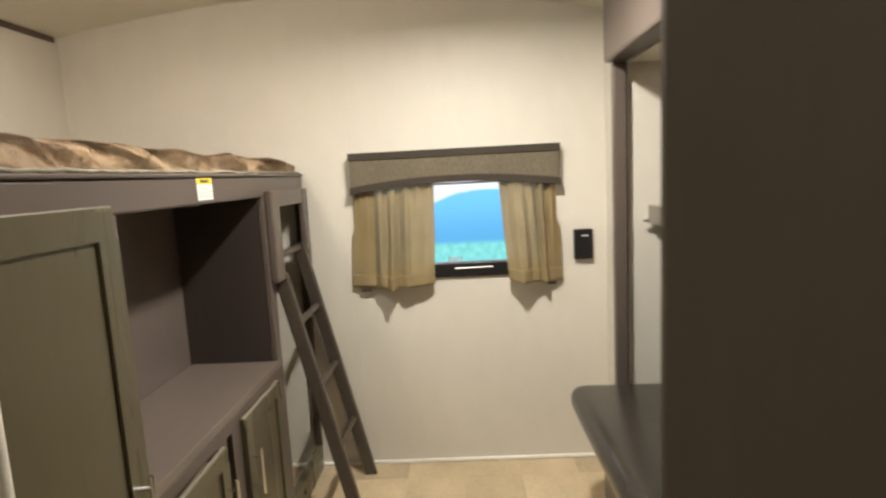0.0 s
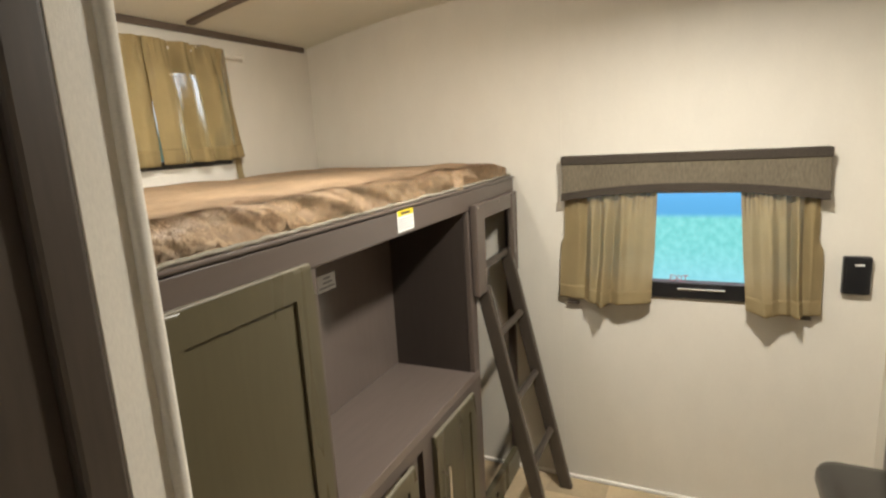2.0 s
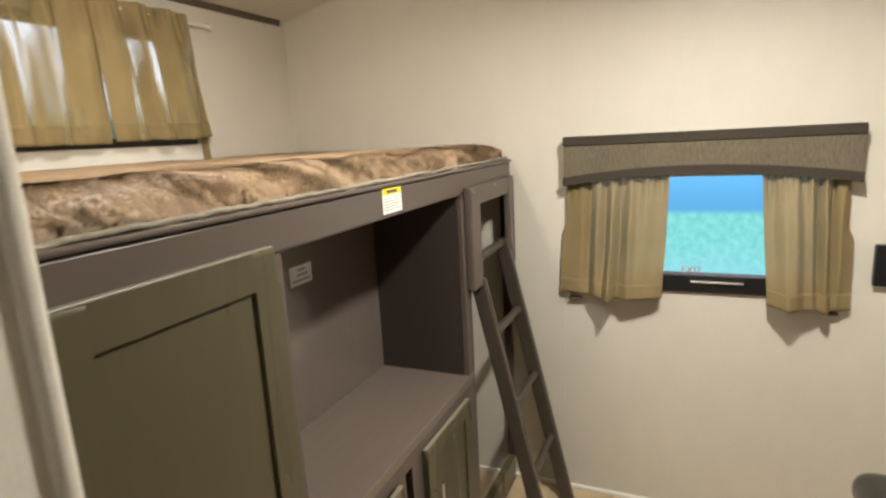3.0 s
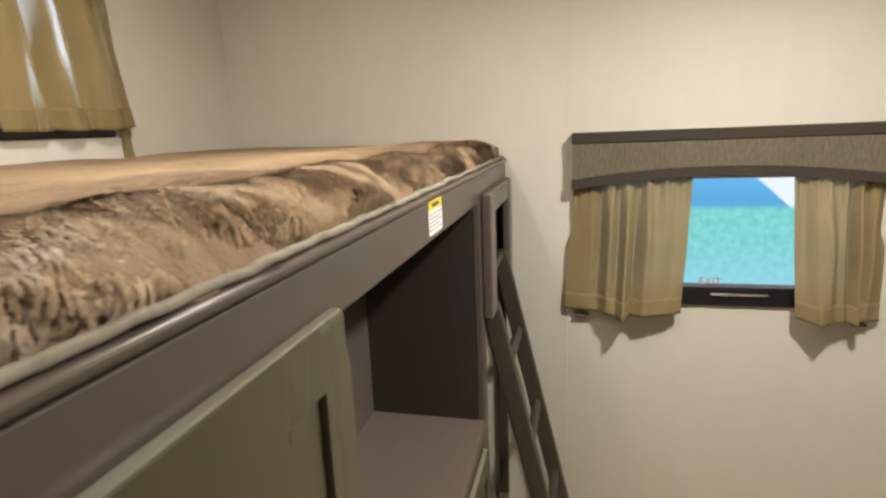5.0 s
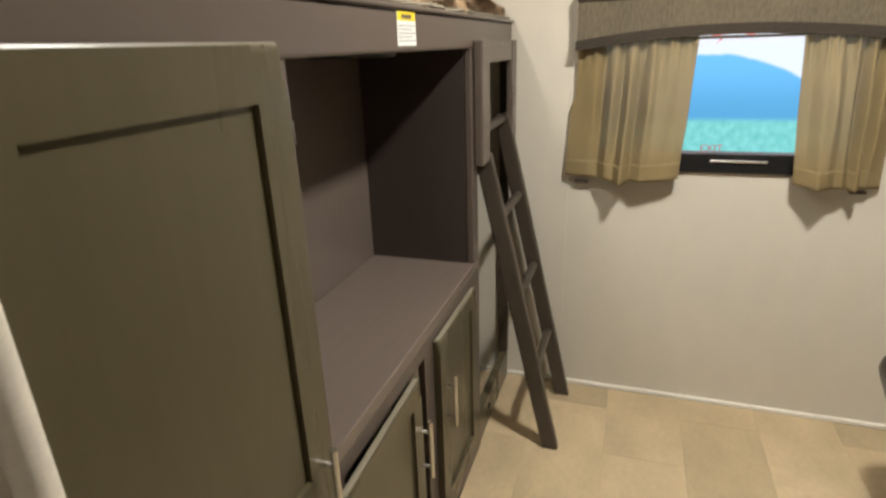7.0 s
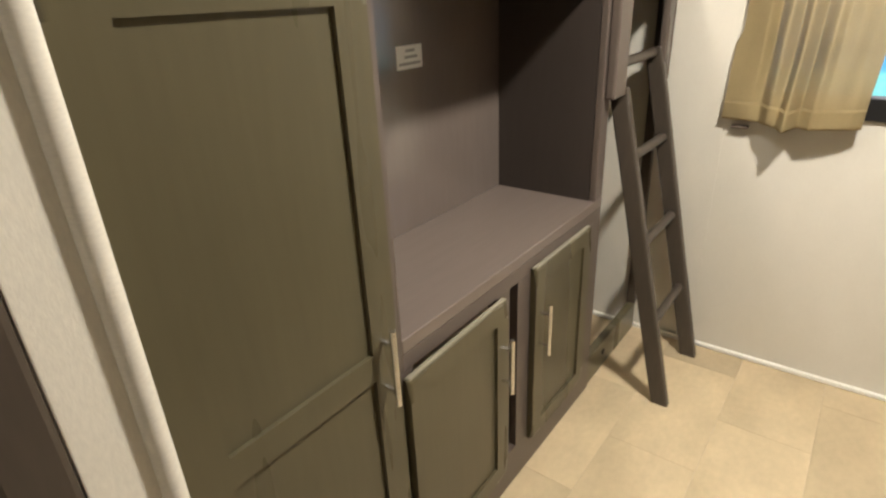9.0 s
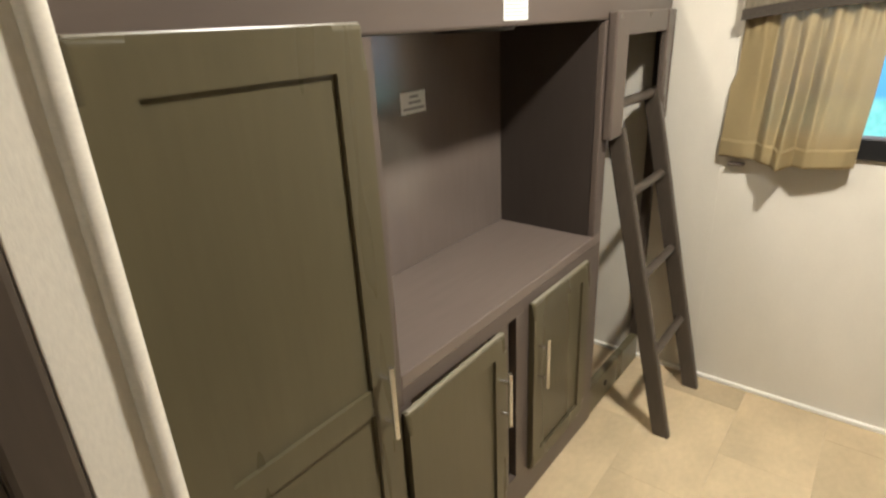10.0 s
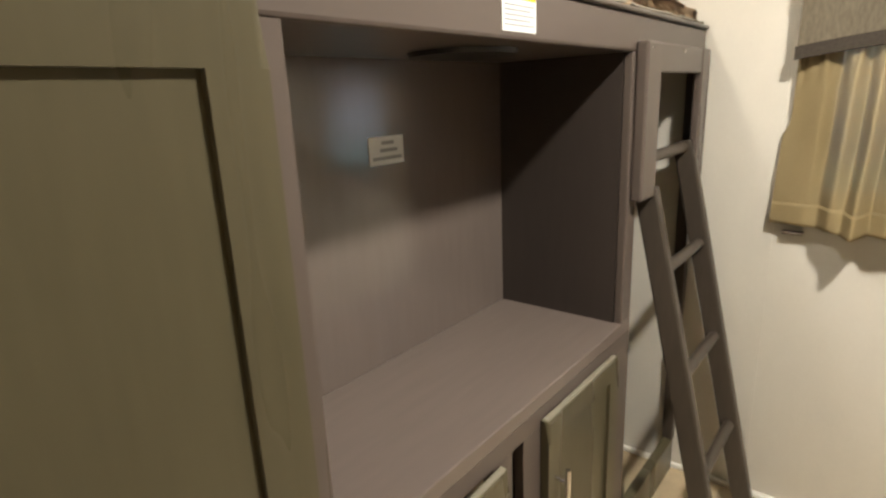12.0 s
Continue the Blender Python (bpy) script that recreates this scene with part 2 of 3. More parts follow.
# the panel's glow is dimmed low down, so only the upper curtain brightens
d_co, d_sep, d_low, d_mix = (dn.new("ShaderNode" + k) for k in ("TexCoord", "SeparateXYZ", "MapRange", "Mix"))
d_low.inputs["From Min"].default_value, d_low.inputs["From Max"].default_value = 1.75, 2.05
d_mix.data_type = "RGBA"
d_mix.inputs["A"].default_value = (0.05, 0.07, 0.05, 1)
dl.new(d_co.outputs["Object"], d_sep.inputs["Vector"])
dl.new(d_sep.outputs["Z"], d_low.inputs["Value"])
dl.new(d_low.outputs["Result"], d_mix.inputs["Factor"])
dl.new(d_ramp.outputs["Color"], d_mix.inputs["B"])
dl.new(d_mix.outputs["Result"], d_em.inputs["Color"])
dl.new(d_em.outputs["Emission"], dn["Material Output"].inputs["Surface"])

# ---- building tools ----


def box(bm, x0, x1, y0, y1, z0, z1, bevel=0.0, segments=2):
    """Adds a box, with its edges rounded by bevel."""
    made = bmesh.ops.create_cube(bm, size=1, matrix=Matrix.Translation(((x0 + x1) / 2, (y0 + y1) / 2, (z0 + z1) / 2)) @ Matrix.Diagonal((x1 - x0, y1 - y0, z1 - z0, 1)))
    if bevel:
        vs = set(made["verts"])
        edges = [e for e in bm.edges if e.verts[0] in vs and e.verts[1] in vs]
        bmesh.ops.bevel(bm, geom=edges, offset=bevel, segments=segments, profile=0.5, affect="EDGES")
    return bm


def block(*a, **k):
    return box(bmesh.new(), *a, **k)


def rod(bm, a, b, r, seg=24, r2=None):
    """Adds a round bar from a to b."""
    a, b = Vector(a), Vector(b)
    m = Matrix.Translation((a + b) / 2) @ (b - a).to_track_quat("Z", "Y").to_matrix().to_4x4()
    bmesh.ops.create_cone(bm, cap_ends=True, segments=seg, radius1=r, radius2=r if r2 is None else r2, depth=(b - a).length, matrix=m)
    return bm


def mesh_of(name, bm, mat, smooth=None):
    me = bpy.data.meshes.new(name)
    bmesh.ops.recalc_face_normals(bm, faces=bm.faces)
    bm.to_mesh(me)
    bm.free()
    me.materials.append(mat)
    if smooth is not None:
        me.shade_smooth()
        me.set_sharp_from_angle(angle=radians(smooth))
    return me


def part(name, bm, mat, parent=None, label="", smooth=18):
    """One mesh object of world coordinates, under parent."""
    ob = new(name, mesh_of(name, bm, mat, smooth))
    if parent:
        ob.parent = parent
        at = parent.matrix_basis
        while parent.parent:
            at = parent.parent.matrix_basis @ parent.matrix_parent_inverse @ at
            parent = parent.parent
        ob.matrix_parent_inverse = at.inverted()
    if label:
        ob["label"] = label
    return ob


def thing(name, at, label, category, group="", kind=""):
    """An Empty at the base of a thing."""
    ob = new(name)
    ob.empty_display_size = 0.05
    ob.matrix_basis = Matrix.Translation(at)
    return tagged(ob, label, category, group, kind)


def structure(name, bm, mat, label="", smooth=18):
    return tagged(part(name, bm, mat, None, "", smooth), label, "", "", "structure")


# ---- large structure ----
FLOOR_Z = -0.015
BACK, LEFT, RIGHT = 2.66, -1.80, 0.72
FRONT = -0.71
NEAR = -1.3
SLIDE_TOP, SLIDE_END = 1.815, 2.30


def ceiling_height(x):
    return 2.255 - 0.125 * ((x + 0.58) / 1.22) ** 2


def wall_along_x(y0, y1, x0, x1, z0, z1, hole=None):
    """A wall with at most one opening through it: hole is x0, x1, z0, z1."""
    bm = bmesh.new()
    if not hole:
        return box(bm, x0, x1, y0, y1, z0, z1)
    a, b, c, d = hole
    for q in ((x0, a, z0, z1), (b, x1, z0, z1), (a, b, z0, c), (a, b, d, z1)):
        box(bm, q[0], q[1], y0, y1, q[2], q[3])
    return bm


WIN = (-0.41, 0.46, 0.925, 1.47)
SIDE_WIN = (1.27, 2.05, 1.583, 1.985)
floor = structure("floor", block(LEFT - 0.1, 1.7, NEAR - 0.1, BACK + 0.1, -0.12, FLOOR_Z - 0.004), FLOOR_BASE, "beige stone-look vinyl floor tiles")
structure("wall_back", wall_along_x(BACK, BACK + 0.06, LEFT - 0.1, RIGHT + 0.1, -0.1, 2.4, WIN), WALL, "cream vinyl end wall with a small window")
bm = bmesh.new()
for q in ((NEAR, SIDE_WIN[0], -0.1, 2.4), (SIDE_WIN[1], BACK, -0.1, 2.4), (SIDE_WIN[0], SIDE_WIN[1], -0.1, SIDE_WIN[2]), (SIDE_WIN[0], SIDE_WIN[1], SIDE_WIN[3], 2.4)):
    box(bm, LEFT - 0.06, LEFT, q[0], q[1], q[2], q[3])
structure("wall_left", bm, WALL, "cream vinyl side wall with a small window")
bm = bmesh.new()
box(bm, RIGHT, RIGHT + 0.06, 2.312, BACK, -0.1, 2.4)
box(bm, RIGHT, RIGHT + 0.06, 0.62, 2.312, SLIDE_TOP + 0.06, 2.4)
box(bm, RIGHT, RIGHT + 0.06, NEAR, 0.62, -0.1, 2.4)
structure("wall_right", bm, WALL, "cream vinyl side wall opening into a slide-out")
structure("wall_near", block(LEFT - 0.1, RIGHT + 0.06, NEAR - 0.06, NEAR, -0.1, 2.4), WALL, "cream vinyl hallway end wall")
structure("wall_partition", block(LEFT, -0.6285, 0.6325, 0.70, -0.1, 2.4), WALL, "cream vinyl partition beside the bunk cabinet")
bm = bmesh.new()
N = 24
xs = [LEFT - 0.06 + (RIGHT + 0.12 - LEFT) * i / N for i in range(N + 1)]
low = [[bm.verts.new((x, y, ceiling_height(x))) for x in xs] for y in (NEAR - 0.05, BACK + 0.05)]
top = [[bm.verts.new((x, y, ceiling_height(x) + 0.05)) for x in xs] for y in (NEAR - 0.05, BACK + 0.05)]
for i in range(N):
    bm.faces.new((low[0][i], low[0][i + 1], low[1][i + 1], low[1][i]))
    bm.faces.new((top[0][i], top[1][i], top[1][i + 1], top[0][i + 1]))
    for k in (0, 1):
        bm.faces.new((low[k][i], top[k][i], top[k][i + 1], low[k][i + 1]))
for k in (0, N):
    bm.faces.new((low[0][k], low[1][k], top[1][k], top[0][k]))
structure("ceiling", bm, CEIL, "arched white vinyl ceiling")
# slide-out box
bm = bmesh.new()
box(bm, RIGHT, 1.66, SLIDE_END, SLIDE_END + 0.05, -0.1, 1.9)
structure("slide_wall_end", bm, WALL, "cream vinyl end wall of the slide-out")
structure("slide_wall_outer", block(1.60, 1.66, 0.62, SLIDE_END, -0.1, 1.9), WALL, "cream vinyl outer wall of the slide-out")
structure("slide_wall_near", block(RIGHT + 0.06, 1.60, 0.56, 0.62, -0.1, 1.9), WALL, "cream vinyl near wall of the slide-out")
structure("slide_ceiling", block(RIGHT, 1.66, 0.56, SLIDE_END, SLIDE_TOP, SLIDE_TOP + 0.05), CEIL, "flat white slide-out ceiling")
# trims
structure("baseboard", block(-1.0, RIGHT, BACK - 0.018, BACK, FLOOR_Z, 0.001, bevel=0.004), BASE_WHITE, "thin cream quarter-round along the floor")
structure("trim_wall_joint", block(-0.494, -0.486, BACK - 0.0008, BACK + 0.01, 0.002, 2.27, bevel=0.001), WALL, "cream wall panel joint strip")
structure("trim_cornice", block(LEFT, LEFT + 0.012, NEAR, BACK - 0.035, 2.105, 2.132, bevel=0.003), STRIP_WOOD, "dark brown strip between wall and ceiling")
bm = bmesh.new()
for i in range(N):
    x0, x1 = xs[i], xs[i + 1]
    if x0 < LEFT or x1 > RIGHT:
        continue
    a = [bm.verts.new((x, y, ceiling_height(x) - d)) for d in (0.012, -0.005) for x in (x0, x1) for y in (1.865, 1.90)]
    for q in ((0, 1, 3, 2), (4, 6, 7, 5), (0, 4, 5, 1), (2, 3, 7, 6), (0, 2, 6, 4), (1, 5, 7, 3)):
        bm.faces.new([a[k] for k in q])
bmesh.ops.remove_doubles(bm, verts=bm.verts, dist=1e-5)
structure("trim_ceiling_batten", bm, STRIP_WOOD, "dark brown batten across the ceiling")
# end of the partition: white panel, rounded bead, dark post and dark hallway panel
bm = block(-0.628, -0.616, 0.6325, 0.695, FLOOR_Z, 2.24, bevel=0.002)
structure("trim_jamb_panel", bm, TRIM_WHITE, "smooth cream end panel of the partition")
bm = bmesh.new()
rod(bm, (-0.6125, 0.7055, FLOOR_Z), (-0.6125, 0.7055, 2.24), 0.0125, 24)
structure("trim_jamb_bead", bm, LINEN, "rounded cream linen-textured edge bead")
structure("trim_jamb_post", block(-0.655, -0.612, 0.572, 0.632, FLOOR_Z, 2.24, bevel=0.008), DARK_WOOD, "dark brown wooden door post")
structure("wall_hall_left", block(-0.70, -0.63, NEAR, 0.571, FLOOR_Z, 2.24), DARK_WOOD, "dark brown wood-panelled hallway side")
# slide-out surround
structure("trim_slide_post", block(0.650, 0.702, 2.262, 2.298, FLOOR_Z, SLIDE_TOP - 0.002, bevel=0.006), WOOD_UP, "brown wooden upright round the slide-out opening")
structure("trim_slide_fascia", block(0.622, 0.712, 0.62, 2.30, SLIDE_TOP, 2.17, bevel=0.012), WOOD, "brown wooden fascia above the slide-out opening")
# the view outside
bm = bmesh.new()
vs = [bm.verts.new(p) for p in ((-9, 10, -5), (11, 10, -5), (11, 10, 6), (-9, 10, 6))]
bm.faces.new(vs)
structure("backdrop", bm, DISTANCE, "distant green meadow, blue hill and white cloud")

bm = bmesh.new()
bm.faces.new([bm.verts.new(p) for p in ((-3.2, -0.5, 0.4), (-3.2, 4.2, 0.4), (-3.2, 4.2, 3.6), (-3.2, -0.5, 3.6))])
structure("backdrop_daylight", bm, DAYLIGHT, "pale glowing sky panel, dimmed low down, outside the bunk window")

# ---- windows ----


def window(name, label, to_world, width, height, bar, frame_mat):
    """A black-framed window in its own plane: x across, y outwards, z up from its lower left corner."""
    root = thing(name, to_world.translation, label, "window", kind="structure")

    def put(pname, bm, mat, lab=""):
        bm.transform(to_world)
        return part(pname, bm, mat, root, lab)

    bm = bmesh.new()
    w = 0.03
    box(bm, 0.0, w, -0.012, 0.04, 0, height, 0.004)
    box(bm, width - w, width, -0.012, 0.04, 0, height, 0.004)
    box(bm, w, width - w, -0.012, 0.04, height - w, height, 0.004)
    box(bm, w, width - w, -0.014, 0.04, 0, bar, 0.004)
    put("window_frame", bm, frame_mat, "slim window frame")
    if bar > 0.05:
        bm = bmesh.new()
        box(bm, width / 2 - 0.03, width / 2 + 0.152, -0.022, -0.013, 0.038, 0.047, 0.003)
        put("latch_bar", bm, STEEL, "pale metal latch bar")
    pane = put("pane", block(w, width - w, 0.015, 0.019, bar, height - w), GLASS, "clear glass pane")
    pane.visible_shadow = False
    return root


window("window_1", "black-framed window behind tan curtains", Matrix.Translation((WIN[0], BACK, WIN[2])), WIN[1] - WIN[0], WIN[3] - WIN[2], 0.068, BLACK)
letters = bpy.data.curves.new("letters", "FONT")
letters.body, letters.size, letters.align_x, letters.extrude = "EXIT", 0.036, "CENTER", 0.0004
text_ob = bpy.data.objects.new("letters", letters)
text_mesh = bpy.data.meshes.new_from_object(text_ob)
bpy.data.objects.remove(text_ob)
text_mesh.materials.clear()
text_mesh.materials.append(RED)
text_mesh.transform(Matrix.Translation((0.0, BACK + 0.0145, 0.994)) @ Matrix.Rotation(radians(90), 4, "X"))
exit_mark = tagged(new("exit_label", text_mesh), "red EXIT lettering stuck on the window pane", "label")
structure("trim_window_apron", block(LEFT, LEFT + 0.012, 1.22, 2.065, 1.47, 1.580, bevel=0.003), BASE_WHITE, "white panel below the bunk window")
window("window_2", "small bright window behind sheer curtains", Matrix(((0, -1, 0, LEFT), (1, 0, 0, SIDE_WIN[0]), (0, 0, 1, SIDE_WIN[2]), (0, 0, 0, 1))), SIDE_WIN[1] - SIDE_WIN[0], SIDE_WIN[3] - SIDE_WIN[2], 0.03, BLACK)


def smooth(v, lo, hi):
    t = min(1.0, max(0.0, (v - lo) / (hi - lo)))
    return t * t * (3 - 2 * t)


def curtain(to_world, top, bottom, z_top, z_bottom, pleats, seed, label, group, cloth=CURTAIN, tuck=(0.0, 0.0)):
    """A gathered curtain: x across, y out of the wall towards the room, z up. top and bottom: its two side edges.
    pleats: along the width, the cloth's distance from the wall at the heading, half way and at the hem, and the hem's sag."""
    nu, nv = 160, 48
    grid = []
    for j in range(nv + 1):
        v = j / nv
        row = []
        for i in range(nu + 1):
            u = i / nu
            k = max(m for m in range(len(pleats) - 1) if pleats[m][0] <= u)
            a, b = pleats[k], pleats[k + 1]
            t = (u - a[0]) / (b[0] - a[0])
            t = 0.35 * t + 0.65 * t * t * (3 - 2 * t)
            head, mid, foot, sag = (p + (q - p) * t for p, q in zip(a[1:], b[1:]))
            y = head + (mid - head) * smooth(v, 0.0, 0.5) if v < 0.5 else mid + (foot - mid) * ((v - 0.5) * 2) ** 1.3
            y += 0.005 * math.sin(u * len(pleats) * 7.5 + 3 * noise.noise((u * 9, 0.0, seed))) * max(0.0, 1 - v * 4)
            y += 0.006 * noise.noise((u * 7, v * 2.5, seed)) * smooth(v, 0.1, 0.5)
            x0 = top[0] + (bottom[0] - top[0]) * v ** 1.2 - tuck[0] * smooth(v, 0.40, 0.52) * max(0.0, 1 - u / 0.07)
            x1 = top[1] + (bottom[1] - top[1]) * v ** 1.2 + tuck[1] * smooth(v, 0.40, 0.52) * max(0.0, 1 - (1 - u) / 0.07)
            lean = u + 0.012 * noise.noise((u * 6, v * 3, seed + 5.0)) * v
            row.append((x0 + (x1 - x0) * lean, y, z_top + (z_bottom - z_top) * v + sag * smooth(v, 0.55, 1.0)))
        grid.append(row)

    def sheet(rows, off):
        bm = bmesh.new()
        vs = [[bm.verts.new((x, y + off, z)) for x, y, z in row] for row in rows]
        for p, q in zip(vs, vs[1:]):
            for i in range(nu):
                bm.faces.new((p[i], p[i + 1], q[i + 1], q[i]))
        bm.transform(to_world)
        return bm

    ob = part("curtain", sheet(grid, 0.0), cloth, None, "", 180)
    ob.modifiers.new("cloth", "SOLIDIFY").thickness = 0.0012
    hem = part("hem", sheet(grid[int(nv * 0.88):], 0.0018), cloth, ob, "", 180)
    hem.modifiers.new("cloth", "SOLIDIFY").thickness = 0.0012
    return tagged(ob, label, "curtain", group)


TO_BACK = Matrix(((1, 0, 0, 0), (0, -1, 0, BACK), (0, 0, 1, 0), (0, 0, 0, 1)))
TO_LEFT = Matrix(((0, 1, 0, LEFT), (1, 0, 0, 0), (0, 0, 1, 0), (0, 0, 0, 1)))
curtain(TO_BACK, (-0.468, -0.085), (-0.480, -0.103), 1.385, 0.903, (
    (0, .022, 0.016, .025, 0), (.18, .04, 0.040, .04, 0), (.25, .018, 0.012, .045, 0), (.34, .05, 0.078, .075, -.003), (.41, .022, 0.032, .085, -.006),
    (.48, .05, 0.092, .125, -.012), (.56, .020, 0.026, .062, -.006), (.66, .05, 0.088, .085, -.006), (.72, .028, 0.063, .08, -.004), (.80, .046, 0.069, .075, -.002),
    (.9, .03, 0.052, .065, 0), (1, .045, 0.045, .05, .003)), 3, "tan sheer curtain gathered beside the end window", "window curtains", tuck=(0.016, 0))
curtain(TO_BACK, (0.215, 0.478), (0.250, 0.490), 1.385, 0.905, (
    (0, .045, 0.052, .06, 0), (.12, .028, 0.052, .085, -.004), (.25, .05, 0.088, .112, -.010), (.36, .05, 0.103, .095, -.008), (.48, .026, 0.063, .075, -.006),
    (.56, .05, 0.059, .07, -.008), (.64, .020, 0.020, .055, -.010), (.72, .048, 0.075, .08, -.016), (.80, .020, 0.014, .04, -.012), (.9, .04, 0.045, .04, -.012),
    (1, .022, 0.016, .025, -.012)), 8, "tan sheer curtain gathered beside the end window", "window curtains", tuck=(0, 0.016))
curtain(TO_LEFT, (1.24, 1.685), (1.22, 1.668), 2.06, 1.594, (
    (0, .03, 0.023, .035, 0), (.12, .05, 0.066, .06, 0), (.22, .025, 0.023, .05, 0), (.35, .05, 0.066, .07, 0), (.5, .025, 0.037, .05, 0), (.62, .05, 0.066, .07, 0),
    (.75, .025, 0.023, .045, 0), (.88, .045, 0.052, .06, 0), (1, .03, 0.030, .04, 0)), 5, "tan sheer curtain with daylight behind", "bunk window curtains", cloth=SHEER)
curtain(TO_LEFT, (1.655, 2.06), (1.672, 2.10), 2.06, 1.600, (
    (0, .045, 0.052, .055, 0), (.15, .05, 0.066, .06, 0), (.28, .03, 0.052, .06, 0), (.34, .020, 0.014, .038, .004), (.42, .05, 0.069, .07, 0), (.52, .04, 0.066, .07, 0),
    (.6, .020, 0.020, .045, .003), (.72, .05, 0.069, .07, 0), (.85, .03, 0.052, .06, .006), (1, .03, 0.023, .035, .010)), 12, "tan sheer curtain with daylight behind", "bunk window curtains", cloth=SHEER)
curtain(TO_LEFT, (2.066, 2.10), (2.066, 2.102), 1.66, 1.50, ((0, .02, 0.012, .02, 0), (.5, .026, 0.017, .028, 0), (1, .02, 0.012, .02, 0)), 21, "narrow tan curtain edge hanging lower behind", "bunk window curtains")
bm = rod(bmesh.new(), (LEFT + 0.012, 1.14, 2.036), (LEFT + 0.012, 2.185, 2.036), 0.0105)
rail = part("curtain_rod", bm, TRIM_WHITE)
for y in (1.15, 2.178):
    box(b := bmesh.new(), LEFT, LEFT + 0.022, y - 0.008, y + 0.008, 2.022, 2.05, 0.003)
    part("bracket", b, TRIM_WHITE, rail)
tagged(rail, "slim cream curtain rod on the side wall", "curtain rod")
bm = rod(bmesh.new(), (-0.47, BACK - 0.016, 1.372), (0.49, BACK - 0.016, 1.372), 0.0045)
rail = part("curtain_rod", bm, TRIM_WHITE)
for x in (-0.465, 0.485):
    box(b := bmesh.new(), x - 0.008, x + 0.008, BACK - 0.035, BACK, 1.365, 1.39, 0.003)
    part("bracket", b, TRIM_WHITE, rail)
tagged(rail, "slim curtain rod hidden behind the valance", "curtain rod")
for x0, x1 in ((-0.462, -0.41), (0.43, 0.475)):
    b = block(x0, x1, BACK - 0.028, BACK, 0.872, 0.881, bevel=0.003)
    tagged(part("curtain_hook", b, STRIP_WOOD), "small tan hold-back hook under a curtain", "hook", "hold-back hooks")


def arched(bm, x0, x1, y0, y1, low, high, rise, thick=None):
    """A board from x0 to x1 whose lower edge (and upper, if thick is given) is arched by rise."""
    n = 28
    rings = []
    for i in range(n + 1):
        u = i / n
        arch = rise * (1 - (2 * u - 1) ** 2)
        z0 = low + arch
        z1 = z0 + thick if thick else high
        x = x0 + (x1 - x0) * u
        rings.append([bm.verts.new((x, y, z)) for y, z in ((y0, z0), (y0, z1), (y1, z1), (y1, z0))])
    for a, b in zip(rings, rings[1:]):
        for k in range(4):
            bm.faces.new((a[k], a[(k + 1) % 4], b[(k + 1) % 4], b[k]))
    bm.faces.new(rings[0])
    bm.faces.new(list(reversed(rings[-1])))
    return bm


val = thing("valance", (0.012, BACK, 1.34), "taupe tweed window valance with dark brown bands", "valance")
body = bmesh.new()
arched(body, -0.472, 0.497, 2.602, 2.616, 1.37, 1.50, 0.038)
box(body, -0.472, -0.46, 2.616, BACK, 1.35, 1.50)
box(body, 0.485, 0.497, 2.616, BACK, 1.35, 1.50)
part("cornice_board", body, VALANCE, val, "taupe tweed fabric")
part("top_band", block(-0.476, 0.501, 2.597, BACK, 1.497, 1.533, bevel=0.004), BAND, val, "dark brown fabric band")
part("bottom_band", arched(bmesh.new(), -0.476, 0.501, 2.597, 2.619, 1.342, 0, 0.038, 0.033), BAND, val, "dark brown arched band")

# ---- bunk cabinet ----
cab = thing("bunk_cabinet", (-1.25, 1.6, FLOOR_Z), "mocha wooden bunk cabinet with open nook below the bed", "cabinet")
Y0, Y1 = 0.705, 2.155
NOOK = (1.19, 2.097, 0.727, 1.366)
INNER = -1.055
bm = bmesh.new()
box(bm, FRONT - 0.02, FRONT, Y0, BACK - 0.002, 1.366, 1.443, 0.006)
part("bunk_rail", bm, WOOD, cab, "mocha front rail of the upper bunk")
part("rail_bead", block(FRONT - 0.018, FRONT + 0.008, Y0, BACK - 0.003, 1.4435, 1.454, bevel=0.005, segments=3), WOOD, cab)
part("bunk_base", block(LEFT + 0.002, FRONT - 0.021, Y0, BACK - 0.002, 1.367, 1.405), WOOD, cab, "bunk board under the mattress")
bm = bmesh.new()
box(bm, FRONT - 0.02, FRONT, Y0, 1.155, FLOOR_Z, 1.3655)
box(bm, FRONT - 0.02, FRONT, 1.155, NOOK[0], 0.655, 1.3655)
box(bm, FRONT - 0.02, FRONT, 1.155, NOOK[0], FLOOR_Z, 0.09)
part("wardrobe_front_frame", bm, WOOD_UP, cab)
# both sides carry their shade in the darker copy of the laminate
part("nook_side", block(INNER, FRONT - 0.0205, NOOK[0] - 0.016, NOOK[0], 0.70, 1.366), SHADED_SIDE_WOOD, cab)
part("nook_side", block(INNER, FRONT - 0.0205, NOOK[1], NOOK[1] + 0.016, 0.70, 1.366), SHADED_SIDE_WOOD, cab)
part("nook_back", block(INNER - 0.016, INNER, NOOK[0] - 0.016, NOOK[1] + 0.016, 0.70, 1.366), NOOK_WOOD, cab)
part("stile", block(FRONT - 0.02, FRONT, NOOK[1] + 0.001, Y1, NOOK[2], 1.3655, bevel=0.003), WOOD_UP, cab)
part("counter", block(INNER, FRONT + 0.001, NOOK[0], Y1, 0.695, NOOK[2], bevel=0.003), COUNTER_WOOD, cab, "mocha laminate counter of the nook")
bm = bmesh.new()
box(bm, FRONT - 0.02, FRONT, NOOK[0], Y1, 0.655, 0.6945, 0.001)
